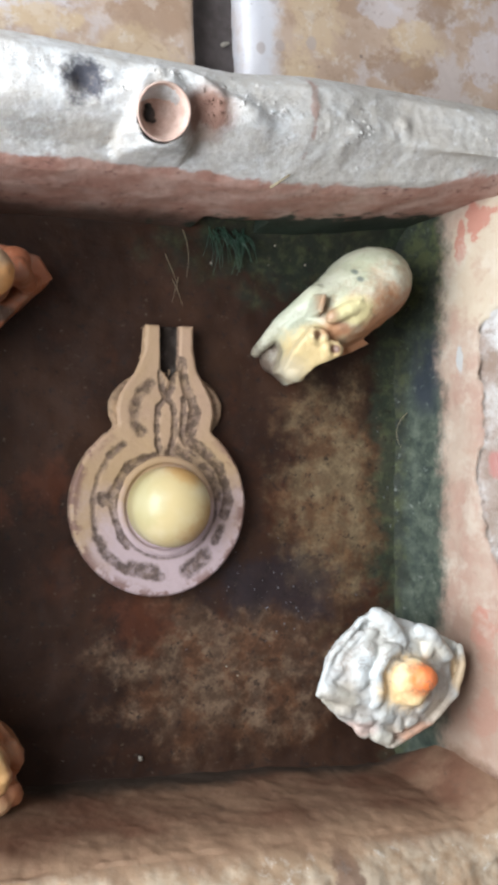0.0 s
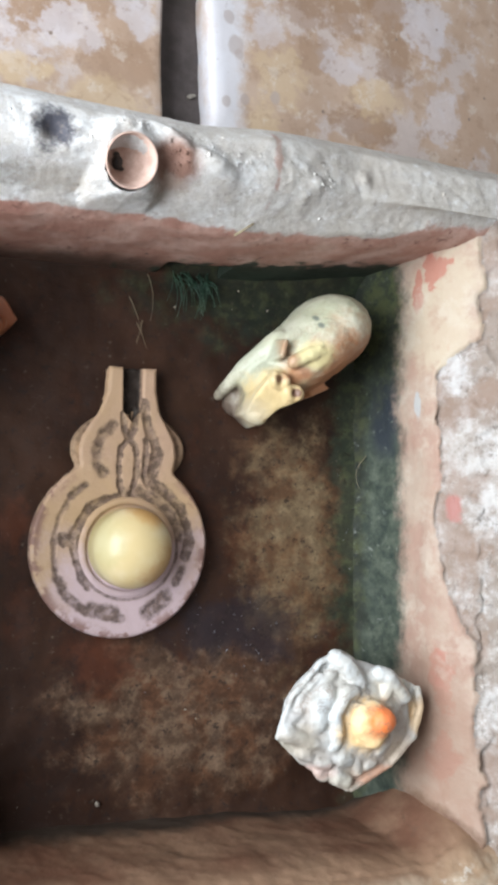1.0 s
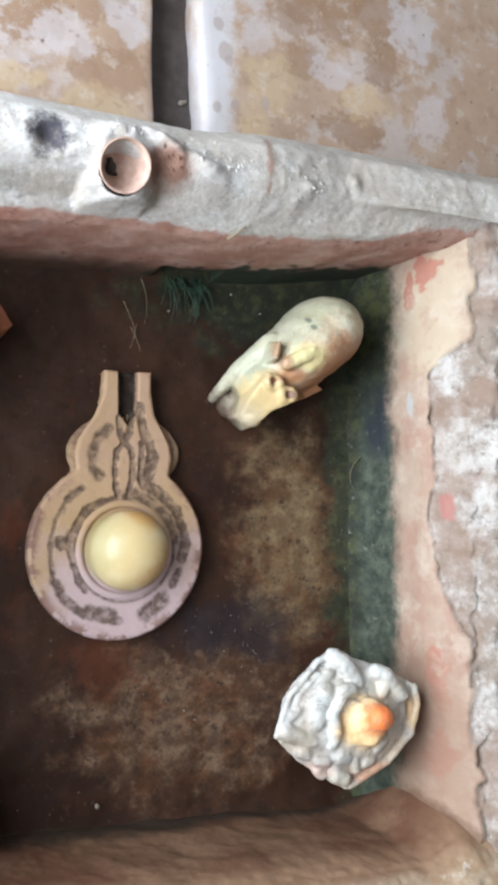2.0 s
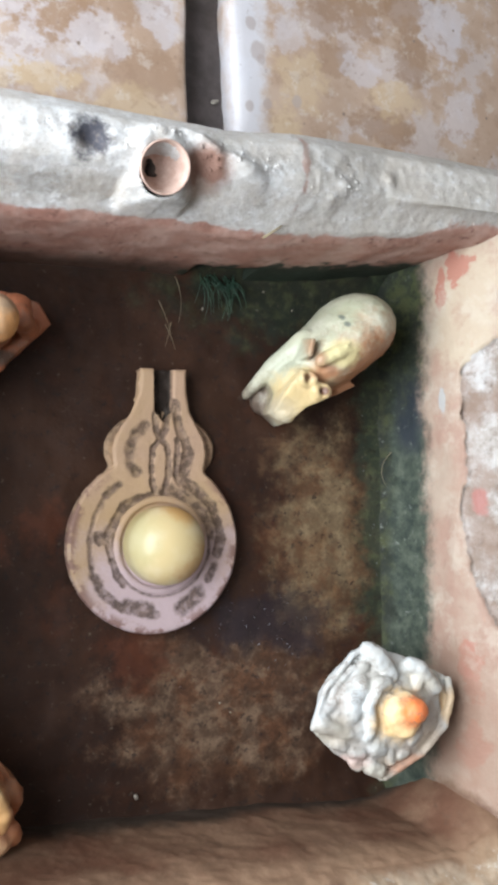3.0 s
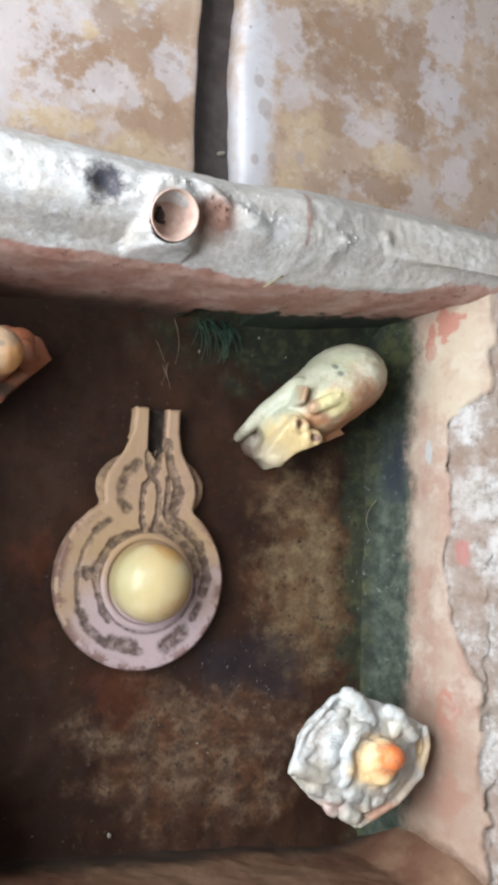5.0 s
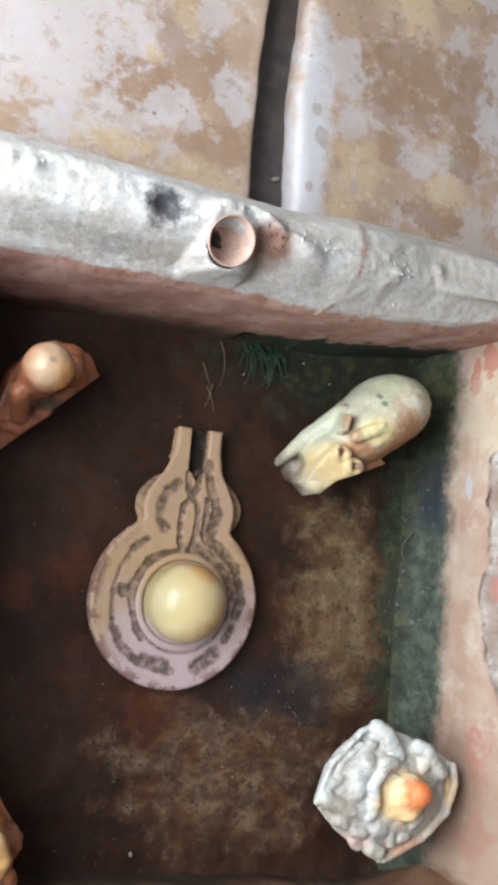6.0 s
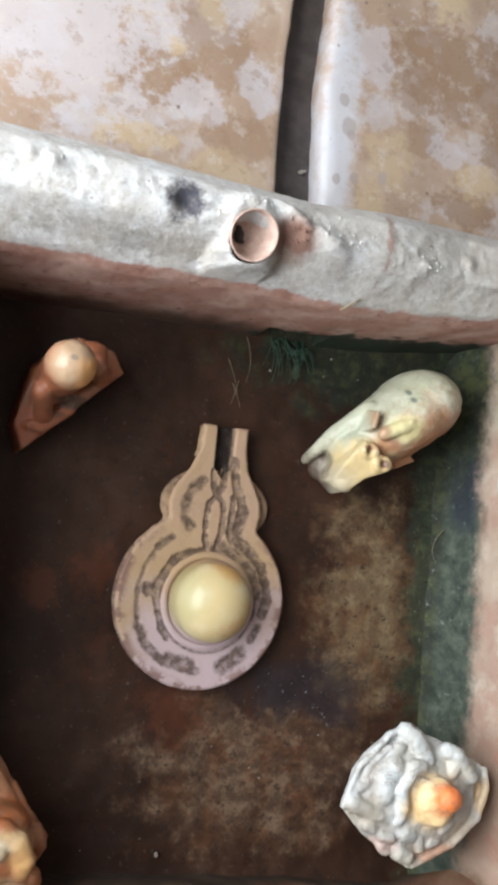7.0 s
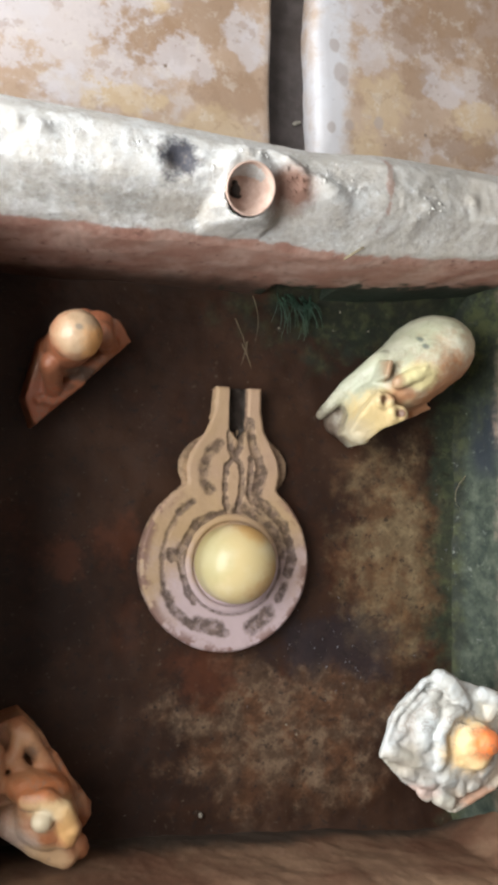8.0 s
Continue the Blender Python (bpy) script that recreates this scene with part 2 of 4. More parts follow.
def make_pit_floor():
    m = Mat("damp_stained_pit_floor")
    c = m.mix(m.step(m.noise(5, 6, 0.65), 0.36, 0.66), (0.020, 0.0085, 0.005), (0.042, 0.019, 0.0105))
    c = m.mix(m.times(m.step(m.noise(7, 5, 0.7, 5), 0.52, 0.7), 0.6), c, (0.062, 0.020, 0.009))
    mottled = m.step(m.noise(30, 7, 0.75, 2), 0.40, 0.66)
    ochre = m.mix(m.step(m.noise(14, 5, 0.7, 3), 0.4, 0.6), (0.205, 0.15, 0.085), (0.155, 0.085, 0.042))
    c = m.mix(m.times(m.blob((0.31, -0.02, 0), (0.095, 0.17, 0.2), 0.9, 14, 1, 1.0), m.math("MULTIPLY_ADD", mottled, 0.5, 0.42)), c, ochre)
    grey = m.mix(m.step(m.noise(17, 5, 0.7, 8), 0.42, 0.6), (0.19, 0.125, 0.08), (0.13, 0.062, 0.032))
    c = m.mix(m.times(m.blob((0.115, -0.31, 0), (0.165, 0.11, 0.2), 0.9, 14, 4, 0.9), m.math("MULTIPLY_ADD", mottled, 0.6, 0.25)), c, grey)
    c = m.mix(m.times(m.blob((0.21, -0.17, 0), (0.13, 0.05, 0.2), 0.9, 14, 6, 0.9), 0.7), c, (0.019, 0.015, 0.019))
    green = m.mix(m.step(m.noise(40, 5, 0.7, 7), 0.45, 0.65), (0.016, 0.026, 0.018), (0.06, 0.075, 0.035))
    c = m.mix(m.times(m.blob((0.30, 0.40, 0), (0.26, 0.09, 0.2), 0.9, 16, 7, 0.9), 0.8), c, m.mix(0.35, green, (0.012, 0.014, 0.010)))
    c = m.mix(m.times(m.blob((0.43, 0.1, 0), (0.05, 0.5, 0.2), 0.9, 16, 9, 0.9), 0.85), c, m.mix(0.3, green, (0.05, 0.06, 0.038)))
    c = m.mix(m.times(m.times(m.step(m.cells(42), 0.10, 0.05), m.step(m.noise(9, 2, 0.5, 4), 0.56, 0.64)), 0.5), c, (0.16, 0.13, 0.09))
    c = m.mix(m.times(m.step(m.noise(60, 6, 0.8, 71), 0.55, 0.63), 0.75), c, (0.014, 0.010, 0.009))
    c = m.mix(m.times(m.step(m.noise(85, 6, 0.8, 73), 0.60, 0.68), 0.35), c, (0.20, 0.165, 0.12))
    for n, (x, y, r) in enumerate(((-0.18, 0.0, 0.03), (-0.26, -0.03, 0.025), (-0.03, -0.21, 0.04), (-0.11, -0.02, 0.02))):
        c = m.mix(m.times(m.blob((x, y, 0), (r, r * 1.3, 0.2), 1.2, 20, n + 3, 1.0), 0.4), c, (0.12, 0.036, 0.016))
    return m.done(c, m.math("MULTIPLY_ADD", m.noise(14, 5, 0.65, 3), 0.5, 0.32), ((m.noise(20, 4, 0.6), 0.002), (m.noise(90, 3, 0.6), 0.0003)), 0.22)


def make_outer_floor():
    m = Mat("stained_cement_floor")
    lavender, tan, ochre, umber = (0.50, 0.47, 0.49), (0.42, 0.32, 0.25), (0.53, 0.41, 0.25), (0.25, 0.155, 0.095)
    c = m.mix(m.step(m.noise(6, 6, 0.6, 2), 0.38, 0.64), (0.36, 0.255, 0.185), tan)
    c = m.mix(m.times(m.step(m.noise(9, 7, 0.66, 9), 0.50, 0.58), 0.75), c, (0.45, 0.39, 0.37))
    # brown stains, then ochre crusts, then the chalky patches that lie over them
    for n, (x, y, rx, ry, k) in enumerate(((-0.19, 0.775, 0.085, 0.045, 0.75), (-0.10, 0.86, 0.06, 0.09, 0.65), (0.335, 0.945, 0.11, 0.09, 0.8), (0.27, 0.87, 0.05, 0.04, 0.6),
                                           (0.455, 0.90, 0.05, 0.12, 0.75), (-0.05, 0.71, 0.055, 0.045, 0.6), (0.40, 0.69, 0.06, 0.035, 0.8), (0.30, 0.80, 0.035, 0.03, 0.6))):
        c = m.mix(m.times(m.blob((x, y, 0.08), (rx, ry, 0.2), 0.85, 19, n + 30, 0.35), k * 0.85), c, umber)
    for n, (x, y, rx, ry, k) in enumerate(((-0.225, 0.668, 0.075, 0.022, 0.7), (-0.06, 0.65, 0.06, 0.03, 0.55), (0.32, 1.085, 0.05, 0.05, 0.85), (0.415, 0.745, 0.05, 0.03, 0.6),
                                           (0.23, 0.745, 0.045, 0.05, 0.55), (-0.11, 0.925, 0.03, 0.05, 0.6), (-0.17, 0.825, 0.02, 0.015, 0.7), (0.20, 0.66, 0.03, 0.03, 0.6), (0.40, 1.12, 0.04, 0.02, 0.6))):
        c = m.mix(m.times(m.blob((x, y, 0.08), (rx, ry, 0.2), 1.0, 26, n + 9, 0.6), k * 0.7), c, ochre)
    # the first, widest patch also puts the doorway's glare into the colour
    for n, (x, y, rx, ry, k) in enumerate(((-0.36, 0.86, 0.18, 0.18, 0.92), (-0.12, 0.745, 0.055, 0.038, 0.8), (-0.022, 0.805, 0.036, 0.045, 0.85), (-0.072, 0.926, 0.028, 0.045, 0.75),
                                           (0.48, 1.19, 0.10, 0.055, 0.85), (0.54, 1.05, 0.05, 0.08, 0.8), (0.525, 0.90, 0.045, 0.06, 0.85), (0.185, 0.92, 0.035, 0.065, 0.8),
                                           (0.345, 0.785, 0.04, 0.032, 0.75), (0.56, 0.73, 0.04, 0.05, 0.7), (-0.30, 0.67, 0.035, 0.03, 0.8), (0.21, 0.82, 0.03, 0.04, 0.55))):
        c = m.mix(m.times(m.blob((x, y, 0.08), (rx, ry, 0.2), 0.85, 19, n, 0.35), k * 0.72), c, lavender)
    c = m.mix(m.times(m.step(m.noise(26, 6, 0.7, 11), 0.55, 0.62), 0.4), c, (0.26, 0.17, 0.115))
    c = m.mix(m.times(m.step(m.noise(34, 6, 0.72, 15), 0.56, 0.64), 0.35), c, (0.55, 0.50, 0.45))
    # lime along the channel's edge, with damp spots on it
    c = m.mix(m.times(m.blob((0.128, 0.74, 0.08), (0.034, 0.24, 0.2), 0.6, 26, 4, 1.0), 0.78), c, (0.53, 0.545, 0.59))
    for n, (x, y, r) in enumerate(((0.149, 0.779, 0.013), (0.138, 0.824, 0.010), (0.134, 0.682, 0.008), (0.166, 0.692, 0.008), (0.155, 0.765, 0.008), (0.222, 0.706, 0.009))):
        c = m.mix(m.times(m.blob((x, y, 0.08), (r, r * 1.2, 0.2), 0.3, 40, n, 0.4), 0.7), c, (0.33, 0.28, 0.26))
    c = m.mix(m.times(m.step(m.cells(30), 0.12, 0.06), m.step(m.noise(6, 2, 0.5, 1), 0.5, 0.56)), c, (0.20, 0.15, 0.12))
    c = m.mix(m.times(m.step(m.noise(70, 4, 0.7, 3), 0.62, 0.75), 0.5), c, (0.16, 0.10, 0.07))
    return m.done(c, m.math("MULTIPLY_ADD", m.noise(9, 4, 0.6, 6), 0.4, 0.24), ((m.noise(40, 4, 0.6), 0.0008), (m.noise(9, 3, 0.5), 0.003)))


def plain(name, a, b, rough=0.6, scale=30.0, bump=0.002):
    m = Mat(name)
    c = m.mix(m.step(m.noise(scale, 5, 0.65), 0.35, 0.68), a, b)
    return m.done(c, m.math("MULTIPLY_ADD", m.noise(scale * 2), 0.2, rough - 0.1), ((m.noise(scale * 3, 4, 0.7), bump),))


FAR, SIDE, NEAR, PIT, OUTER = make_far_kerb(), make_side_wall(), make_near_wall(), make_pit_floor(), make_outer_floor()
SLUDGE = plain("dark_drain_sludge", (0.016, 0.012, 0.010), (0.035, 0.025, 0.02), 0.45)
# the drain channel's shade and wet black put into one dark colour
DRAIN_BED = plain("dark_grey_drain_bed", (0.050, 0.040, 0.037), (0.085, 0.070, 0.068), 0.5)
ROOM_PAINT = plain("old_whitewash", (0.24, 0.23, 0.225), (0.17, 0.165, 0.16), 0.85, 3)
TERRACOTTA = plain("fired_clay", (0.50, 0.36, 0.30), (0.38, 0.25, 0.20), 0.65, 60, 0.001)


# ---- mesh helpers ----
def mesh_object(name, verts, faces, material, parent=None, smooth=True):
    me = bpy.data.meshes.new(name)
    me.from_pydata([tuple(v) for v in verts], [], faces)
    me.update()
    me.materials.append(material)
    if smooth:
        me.polygons.foreach_set("use_smooth", [True] * len(me.polygons))
    ob = new(name, me)
    ob.parent = parent
    return ob


def part(name, bm, material, parent=None, label="", smooth=True):
    me = bpy.data.meshes.new(name)
    bmesh.ops.recalc_face_normals(bm, faces=bm.faces)
    bm.to_mesh(me)
    bm.free()
    me.materials.append(material)
    if smooth:
        me.polygons.foreach_set("use_smooth", [True] * len(me.polygons))
    ob = new(name, me)
    ob.parent = parent
    return tagged(ob, label)


def box(bm, x0, x1, y0, y1, z0, z1, bevel=0.0):
    made = bmesh.ops.create_cube(bm, size=1, matrix=Matrix.Translation(((x0 + x1) / 2, (y0 + y1) / 2, (z0 + z1) / 2)) @ Matrix.Diagonal((x1 - x0, y1 - y0, z1 - z0, 1)))
    if bevel:
        edges = list({e for v in made["verts"] for e in v.link_edges})
        bmesh.ops.bevel(bm, geom=edges, offset=bevel, segments=3, affect="EDGES")


def wobble(p, scale, shift=0.0):
    return noise.fractal(Vector((p[0] * scale + shift, p[1] * scale - shift, p[2] * scale + 2 * shift)), 0.9, 2.1, 4)


def along(table, u):
    """A number read off a table of (place, value), with straight lines between."""
    return float(np.interp(u, [a for a, _ in table], [b for _, b in table]))


def dense(points, step):
    """Points about step apart on a smooth line through the given ones."""
    pts = np.array(points, float)
    length = np.r_[0, np.cumsum(np.hypot(*np.diff(pts, axis=0).T))]
    s = np.linspace(0, length[-1], int(length[-1] / step) + 1)
    line = np.stack([np.interp(s, length, pts[:, k]) for k in (0, 1)], 1)
    for _ in range(2):
        line[1:-1] = (line[:-2] + 2 * line[1:-1] + line[2:]) / 4
    return line


def sweep(name, u0, u1, step, profile, shape, material):
    """A wall run: profile(u) gives (across, z) points; shape(u, across, z, k) gives the vertex."""
    us = np.linspace(u0, u1, int(abs(u1 - u0) / step) + 1)
    rows = [dense(profile(u), step) for u in (us[0],)]
    n = len(rows[0])
    verts, faces = [], []
    for u in us:
        pts = np.array(profile(u), float)
        length = np.r_[0, np.cumsum(np.hypot(*np.diff(pts, axis=0).T))]
        s = np.linspace(0, length[-1], n)
        line = np.stack([np.interp(s, length, pts[:, k]) for k in (0, 1)], 1)
        for _ in range(3):
            line[1:-1] = (line[:-2] + 2 * line[1:-1] + line[2:]) / 4
        verts += [shape(u, a, z) for a, z in line]
    for i in range(len(us) - 1):
        for j in range(n - 1):
            a = i * n + j
            faces.append((a, a + 1, a + n + 1, a + n))
    return mesh_object(name, verts, faces, material)


# ---- the setting: pit, kerbs, outer floor, drain, room ----
FLOOR_Z = 0.08  # the floor round the kerbs, above the pit's floor
GAP = 0.035  # bed of the drain channel
DRAIN = (0.045, 0.152, 0.066)  # drain opening in the far kerb: x0, x1, height


def bump_at(p, c, r, h):
    d = math.hypot(p[0] - c[0], p[1] - c[1]) / r
    return h * math.exp(-d * d * 1.5)


def well(p, c, h):
    """The seat of the cup: a round hole with a soft edge."""
    s = min(max((0.0315 - math.hypot(p[0] - c[0], p[1] - c[1])) / 0.006, 0), 1)
    return h * s * s * (3 - 2 * s)


def ridge(p):
    """Mortar heaped round the far side of the cup and running off along the kerb."""
    dx, dy = p[0] + 0.092, p[1] - 0.452
    d, a = math.hypot(dx, dy), math.atan2(dy, dx)
    window = min(max((a + 0.1) / 0.3, 0), 1) * min(max((2.9 - a) / 0.4, 0), 1)
    rough = 1 + 0.5 * wobble(p, 55, 2)
    run = math.exp(-(((p[1] - 0.492 + (p[0] + 0.04) * 0.45) / 0.011) ** 2)) * min(max((p[0] + 0.06) / 0.03, 0), 1) * min(max((0.06 - p[0]) / 0.05, 0), 1)
    return 0.009 * rough * (math.exp(-(((d - 0.054 - 0.012 * max(0, math.cos(a))) / 0.009) ** 2)) * window + 0.8 * run)


def far_profile(u):
    inner = along(((-0.6, 0.398), (-0.2, 0.407), (0.0, 0.414), (0.1, 0.412), (0.28, 0.424), (0.45, 0.447), (0.7, 0.46)), u)
    ridge = along(((-0.6, 0.362), (-0.2, 0.35), (0.1, 0.335), (0.25, 0.305), (0.5, 0.30), (0.7, 0.30)), u)
    outer = along(((-0.6, 0.536), (0.0, 0.540), (0.1, 0.553), (0.25, 0.571), (0.53, 0.572), (0.7, 0.572)), u)
    return [(inner - 0.004, -0.03), (inner, 0.05), (inner, 0.15), (inner + 0.002, 0.225), (inner + 0.012, 0.26), (inner + 0.045, ridge - 0.012),
            (0.475, ridge), (outer - 0.03, ridge - 0.008), (outer - 0.004, ridge - 0.04), (outer + 0.008, 0.2), (outer + 0.012, 0.06)]


def far_shape(u, y, z):
    p = (u, y, z)
    rough = 0.35 + 0.65 * min(max((z - 0.23) / 0.04, 0), 1)
    d = wobble(p, 8) * 0.0025 + wobble(p, 24, 3) * 0.0006 * rough + wobble(p, 75, 5) * 0.0009 * rough
    on_top = min(max((z - 0.235) / 0.035, 0), 1)
    on_top *= on_top * (3 - 2 * on_top)
    y += d * 1.2 * (1 - on_top)
    z += d * 1.3 * on_top
    if z > 0.25:
        pad = math.hypot(u + 0.101, y - 0.455)
        z += bump_at(p, (-0.045, 0.46), 0.03, -0.014)
        if pad < 0.055:
            seat = 0.337 + (y - 0.455) * 0.40 - max(0.0, pad - 0.033) * 1.3 - max(0.0, 0.440 - y) * 0.25 + wobble(p, 42, 4) * 0.003
            h = min(max(0.5 + 0.5 * (seat - z) / 0.016, 0), 1)
            z = z * (1 - h) + seat * h + 0.016 * h * (1 - h) * min(max((0.055 - pad) / 0.015, 0), 1)
        z += well(p, (-0.101, 0.455), -0.06)
        z += ridge(p)
        z += wobble(p, 60, 2) * 0.004 * math.exp(-(((u + 0.06) / 0.07) ** 2) - ((y - 0.495) / 0.03) ** 2)
        z += bump_at(p, (0.0, 0.468), 0.03, 0.010) + bump_at(p, (0.03, 0.45), 0.025, 0.007)
        z += bump_at(p, (-0.196, 0.477), 0.02, -0.012)
        z += bump_at(p, (0.254, 0.50), 0.013, 0.007) + bump_at(p, (0.17, 0.475), 0.014, 0.007) + bump_at(p, (0.155, 0.455), 0.012, 0.006)
        z += max(0.0, wobble(p, 38, 6) - 0.15) * 0.007 * math.exp(-(((u - 0.15) / 0.035) ** 2) - ((y - 0.47) / 0.04) ** 2)
        z += bump_at(p, (-0.362, 0.485), 0.012, 0.007) + bump_at(p, (-0.39, 0.487), 0.009, 0.005)
    if DRAIN[0] < u < DRAIN[1] and z < DRAIN[2] + wobble(p, 30) * 0.006 and y < 0.5:
        y += 0.10
    return (u, y, z)


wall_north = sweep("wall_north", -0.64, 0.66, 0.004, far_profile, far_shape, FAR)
tagged(wall_north, "low plastered kerb with a crumbling pale lime crust", "kerb", kind="structure")


def break_height(y):
    return along(((-0.7, 0.27), (-0.3, 0.258), (-0.18, 0.25), (-0.1, 0.215), (0.0, 0.195), (0.2, 0.198), (0.27, 0.205), (0.3, 0.262), (0.6, 0.27)), y)


def side_profile(u):
    return [(0.416, -0.012), (0.424, 0.004), (0.431, 0.018), (0.441, 0.06), (0.449, 0.11), (0.455, 0.18), (0.466, 0.215), (0.485, 0.25), (0.512, 0.286),
            (0.545, 0.302), (0.60, 0.305), (0.64, 0.285), (0.655, 0.2), (0.66, 0.06)]


BROKEN = []


def side_shape(y, x, z):
    p = (x, y, z)
    x += wobble(p, 7, 2) * 0.004 + wobble(p, 30, 4) * 0.0012
    if y < -0.40:
        x -= min(((-0.40 - y) / 0.08) ** 2, 1.5) * 0.008
    over = z - break_height(y) - wobble(p, 22, 6) * 0.014
    broken = min(max(over / 0.006 + 0.5, 0), 1)
    if y > 0.3:
        broken *= 0.75
    BROKEN.append(broken)
    rough = wobble(p, 24, 1) * 0.009 + wobble(p, 70, 8) * 0.004 - abs(wobble(p, 12, 3)) * 0.008
    crack = math.exp(-(((x - 0.497 - wobble((0, y, 0), 12, 2) * 0.012) / 0.005) ** 2)) * 0.014 * max(0.0, wobble((0, y, 0), 9, 5) + 0.35) if y < 0.06 else 0
    return (x + broken * 0.008, y, z + broken * (rough - 0.004 - crack))


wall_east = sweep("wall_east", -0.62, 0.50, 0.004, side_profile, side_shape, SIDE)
spots = wall_east.data.attributes.new("broken", "FLOAT", "POINT")
spots.data.foreach_set("value", BROKEN)
tagged(wall_east, "pink plastered kerb, green with algae below and broken above", "kerb", kind="structure")


def near_profile(u):
    inner = along(((-0.6, -0.43), (-0.28, -0.446), (0.13, -0.468), (0.32, -0.482), (0.7, -0.505)), u)
    return [(inner + 0.006, -0.03), (inner + 0.002, 0.06), (inner, 0.17), (inner - 0.004, 0.225), (inner - 0.016, 0.262), (inner - 0.045, 0.30),
            (inner - 0.09, 0.315), (inner - 0.13, 0.305), (inner - 0.155, 0.25), (inner - 0.16, 0.06)]


def near_shape(u, y, z):
    p = (u, y, z)
    rough = min(max((z - 0.22) / 0.04, 0), 1)
    d = wobble(p, 8, 7) * 0.005 + wobble(p, 34, 9) * (0.001 + 0.003 * rough) + wobble(p, 80, 9) * 0.0014 * rough
    # it swells where it runs into the east kerb
    inner = near_profile(u)[2][0]
    swell = min(max((u - 0.375) / 0.10, 0), 1)
    swell *= swell * (3 - 2 * swell) * min(max((y - inner + 0.10) / 0.06, 0), 1)
    y += 0.064 * swell * min(max(0.25 + z / 0.12, 0), 1) * (1 - 0.55 * min(max((z - 0.14) / 0.14, 0), 1))
    return (u, y, z + d) if z > 0.25 else (u, y - d, z)


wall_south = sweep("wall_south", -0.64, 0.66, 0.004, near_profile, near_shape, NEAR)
tagged(wall_south, "brown plastered kerb with pale crust along its top", "kerb", kind="structure")


def west_profile(u):
    return [(-0.425, -0.03), (-0.428, 0.1), (-0.43, 0.23), (-0.45, 0.275), (-0.49, 0.308), (-0.54, 0.308), (-0.585, 0.27), (-0.595, 0.06)]


def west_shape(y, x, z):
    d = wobble((x, y, z), 9, 4) * 0.005 + wobble((x, y, z), 34, 2) * 0.002
    return (x + d, y, z + d) if z > 0.25 else (x + d, y, z)


wall_west = sweep("wall_west", -0.56, 0.48, 0.008, west_profile, west_shape, NEAR)
tagged(wall_west, "plastered kerb closing the pit", "kerb", kind="structure")


def sheet(name, x0, x1, y0, y1, step, height, material):
    xs, ys = np.arange(x0, x1 + step / 2, step), np.arange(y0, y1 + step / 2, step)
    verts = [(x, y, height(x, y)) for x in xs for y in ys]
    n = len(ys)
    faces = [(i * n + j, (i + 1) * n + j, (i + 1) * n + j + 1, i * n + j + 1) for i in range(len(xs) - 1) for j in range(n - 1)]
    return mesh_object(name, verts, faces, material)


def pit_height(x, y):
    p = (x, y, 0)
    edge = max(0.0, 1 - min(0.44 - x, x + 0.43, y + 0.47, 0.42 - y) / 0.03)
    return wobble(p, 7) * 0.003 + wobble(p, 30, 2) * 0.0012 + 0.008 * edge * edge


floor_pit = sheet("floor_pit", -0.46, 0.48, -0.54, 0.55, 0.006, pit_height, PIT)
tagged(floor_pit, "damp dark pit floor stained brown and green", "floor", kind="structure")

ground = sheet("ground", ROOM[0] - 3, ROOM[1] + 3, ROOM[2] - 3, ROOM[3] + 3, 0.5, lambda x, y: -0.05, SLUDGE)
tagged(ground, "dark earth below the floor", "ground", kind="structure")

# the drain channel runs straight away from the far kerb
CHANNEL = ((0.5, 0.024, 0.108), (0.65, 0.027, 0.108), (0.85, 0.024, 0.098), (1.05, 0.036, 0.108), (1.3, 0.05, 0.118), (2.0, 0.06, 0.13))


def channel_edges(y):
    return along([(a, b) for a, b, _ in CHANNEL], y) + wobble((0, y, 0), 9) * 0.003, along([(a, c) for a, _, c in CHANNEL], y) + wobble((1, y, 0), 9) * 0.004


def slab(name, x_out, side, lip):
    """Half of the outer floor, with a rounded edge down into the channel."""
    ys = np.arange(0.50, ROOM[3], 0.01)
    verts, faces, n = [], [], 0
    for y in ys:
        e = channel_edges(y)[side]
        away = -1 if side == 0 else 1
        line = [(e, -0.04), (e, GAP), (e + away * 0.001, FLOOR_Z - lip), (e + away * lip * 0.3, FLOOR_Z - lip * 0.3), (e + away * lip, FLOOR_Z)]
        far = abs(x_out - (e + away * lip))
        line += [(e + away * (lip + far * s * s), FLOOR_Z + wobble((e + away * far * s * s, y, 0), 5) * 0.004) for s in np.linspace(0.08, 1, 40)]
        n = len(line)
        verts += [(x, y, z) for x, z in line]
    for i in range(len(ys) - 1):
        for j in range(n - 1):
            a = i * n + j
            faces.append((a, a + n, a + n + 1, a + 1) if side == 1 else (a, a + 1, a + n + 1, a + n))
    ob = mesh_object(name, verts, faces, OUTER)
    return tagged(ob, "cement floor stained ochre, brown and chalky white", "floor", kind="structure")


slab("floor_left", ROOM[0], 0, 0.006)
slab("floor_right", ROOM[1], 1, 0.014)
channel = sheet("drain_channel", 0.0, 0.16, 0.47, ROOM[3], 0.01, lambda x, y: GAP - 0.004 + wobble((x, y, 0), 20) * 0.004, DRAIN_BED)
tagged(channel, "narrow recessed drain channel, its wet dark bed painted with the shade", "drain", kind="structure")


def floor_strip(name, x0, x1, y0, y1):
    tagged(sheet(name, x0, x1, y0, y1, 0.05, lambda x, y: FLOOR_Z, OUTER), "cement floor beside the pit", "floor", kind="structure")


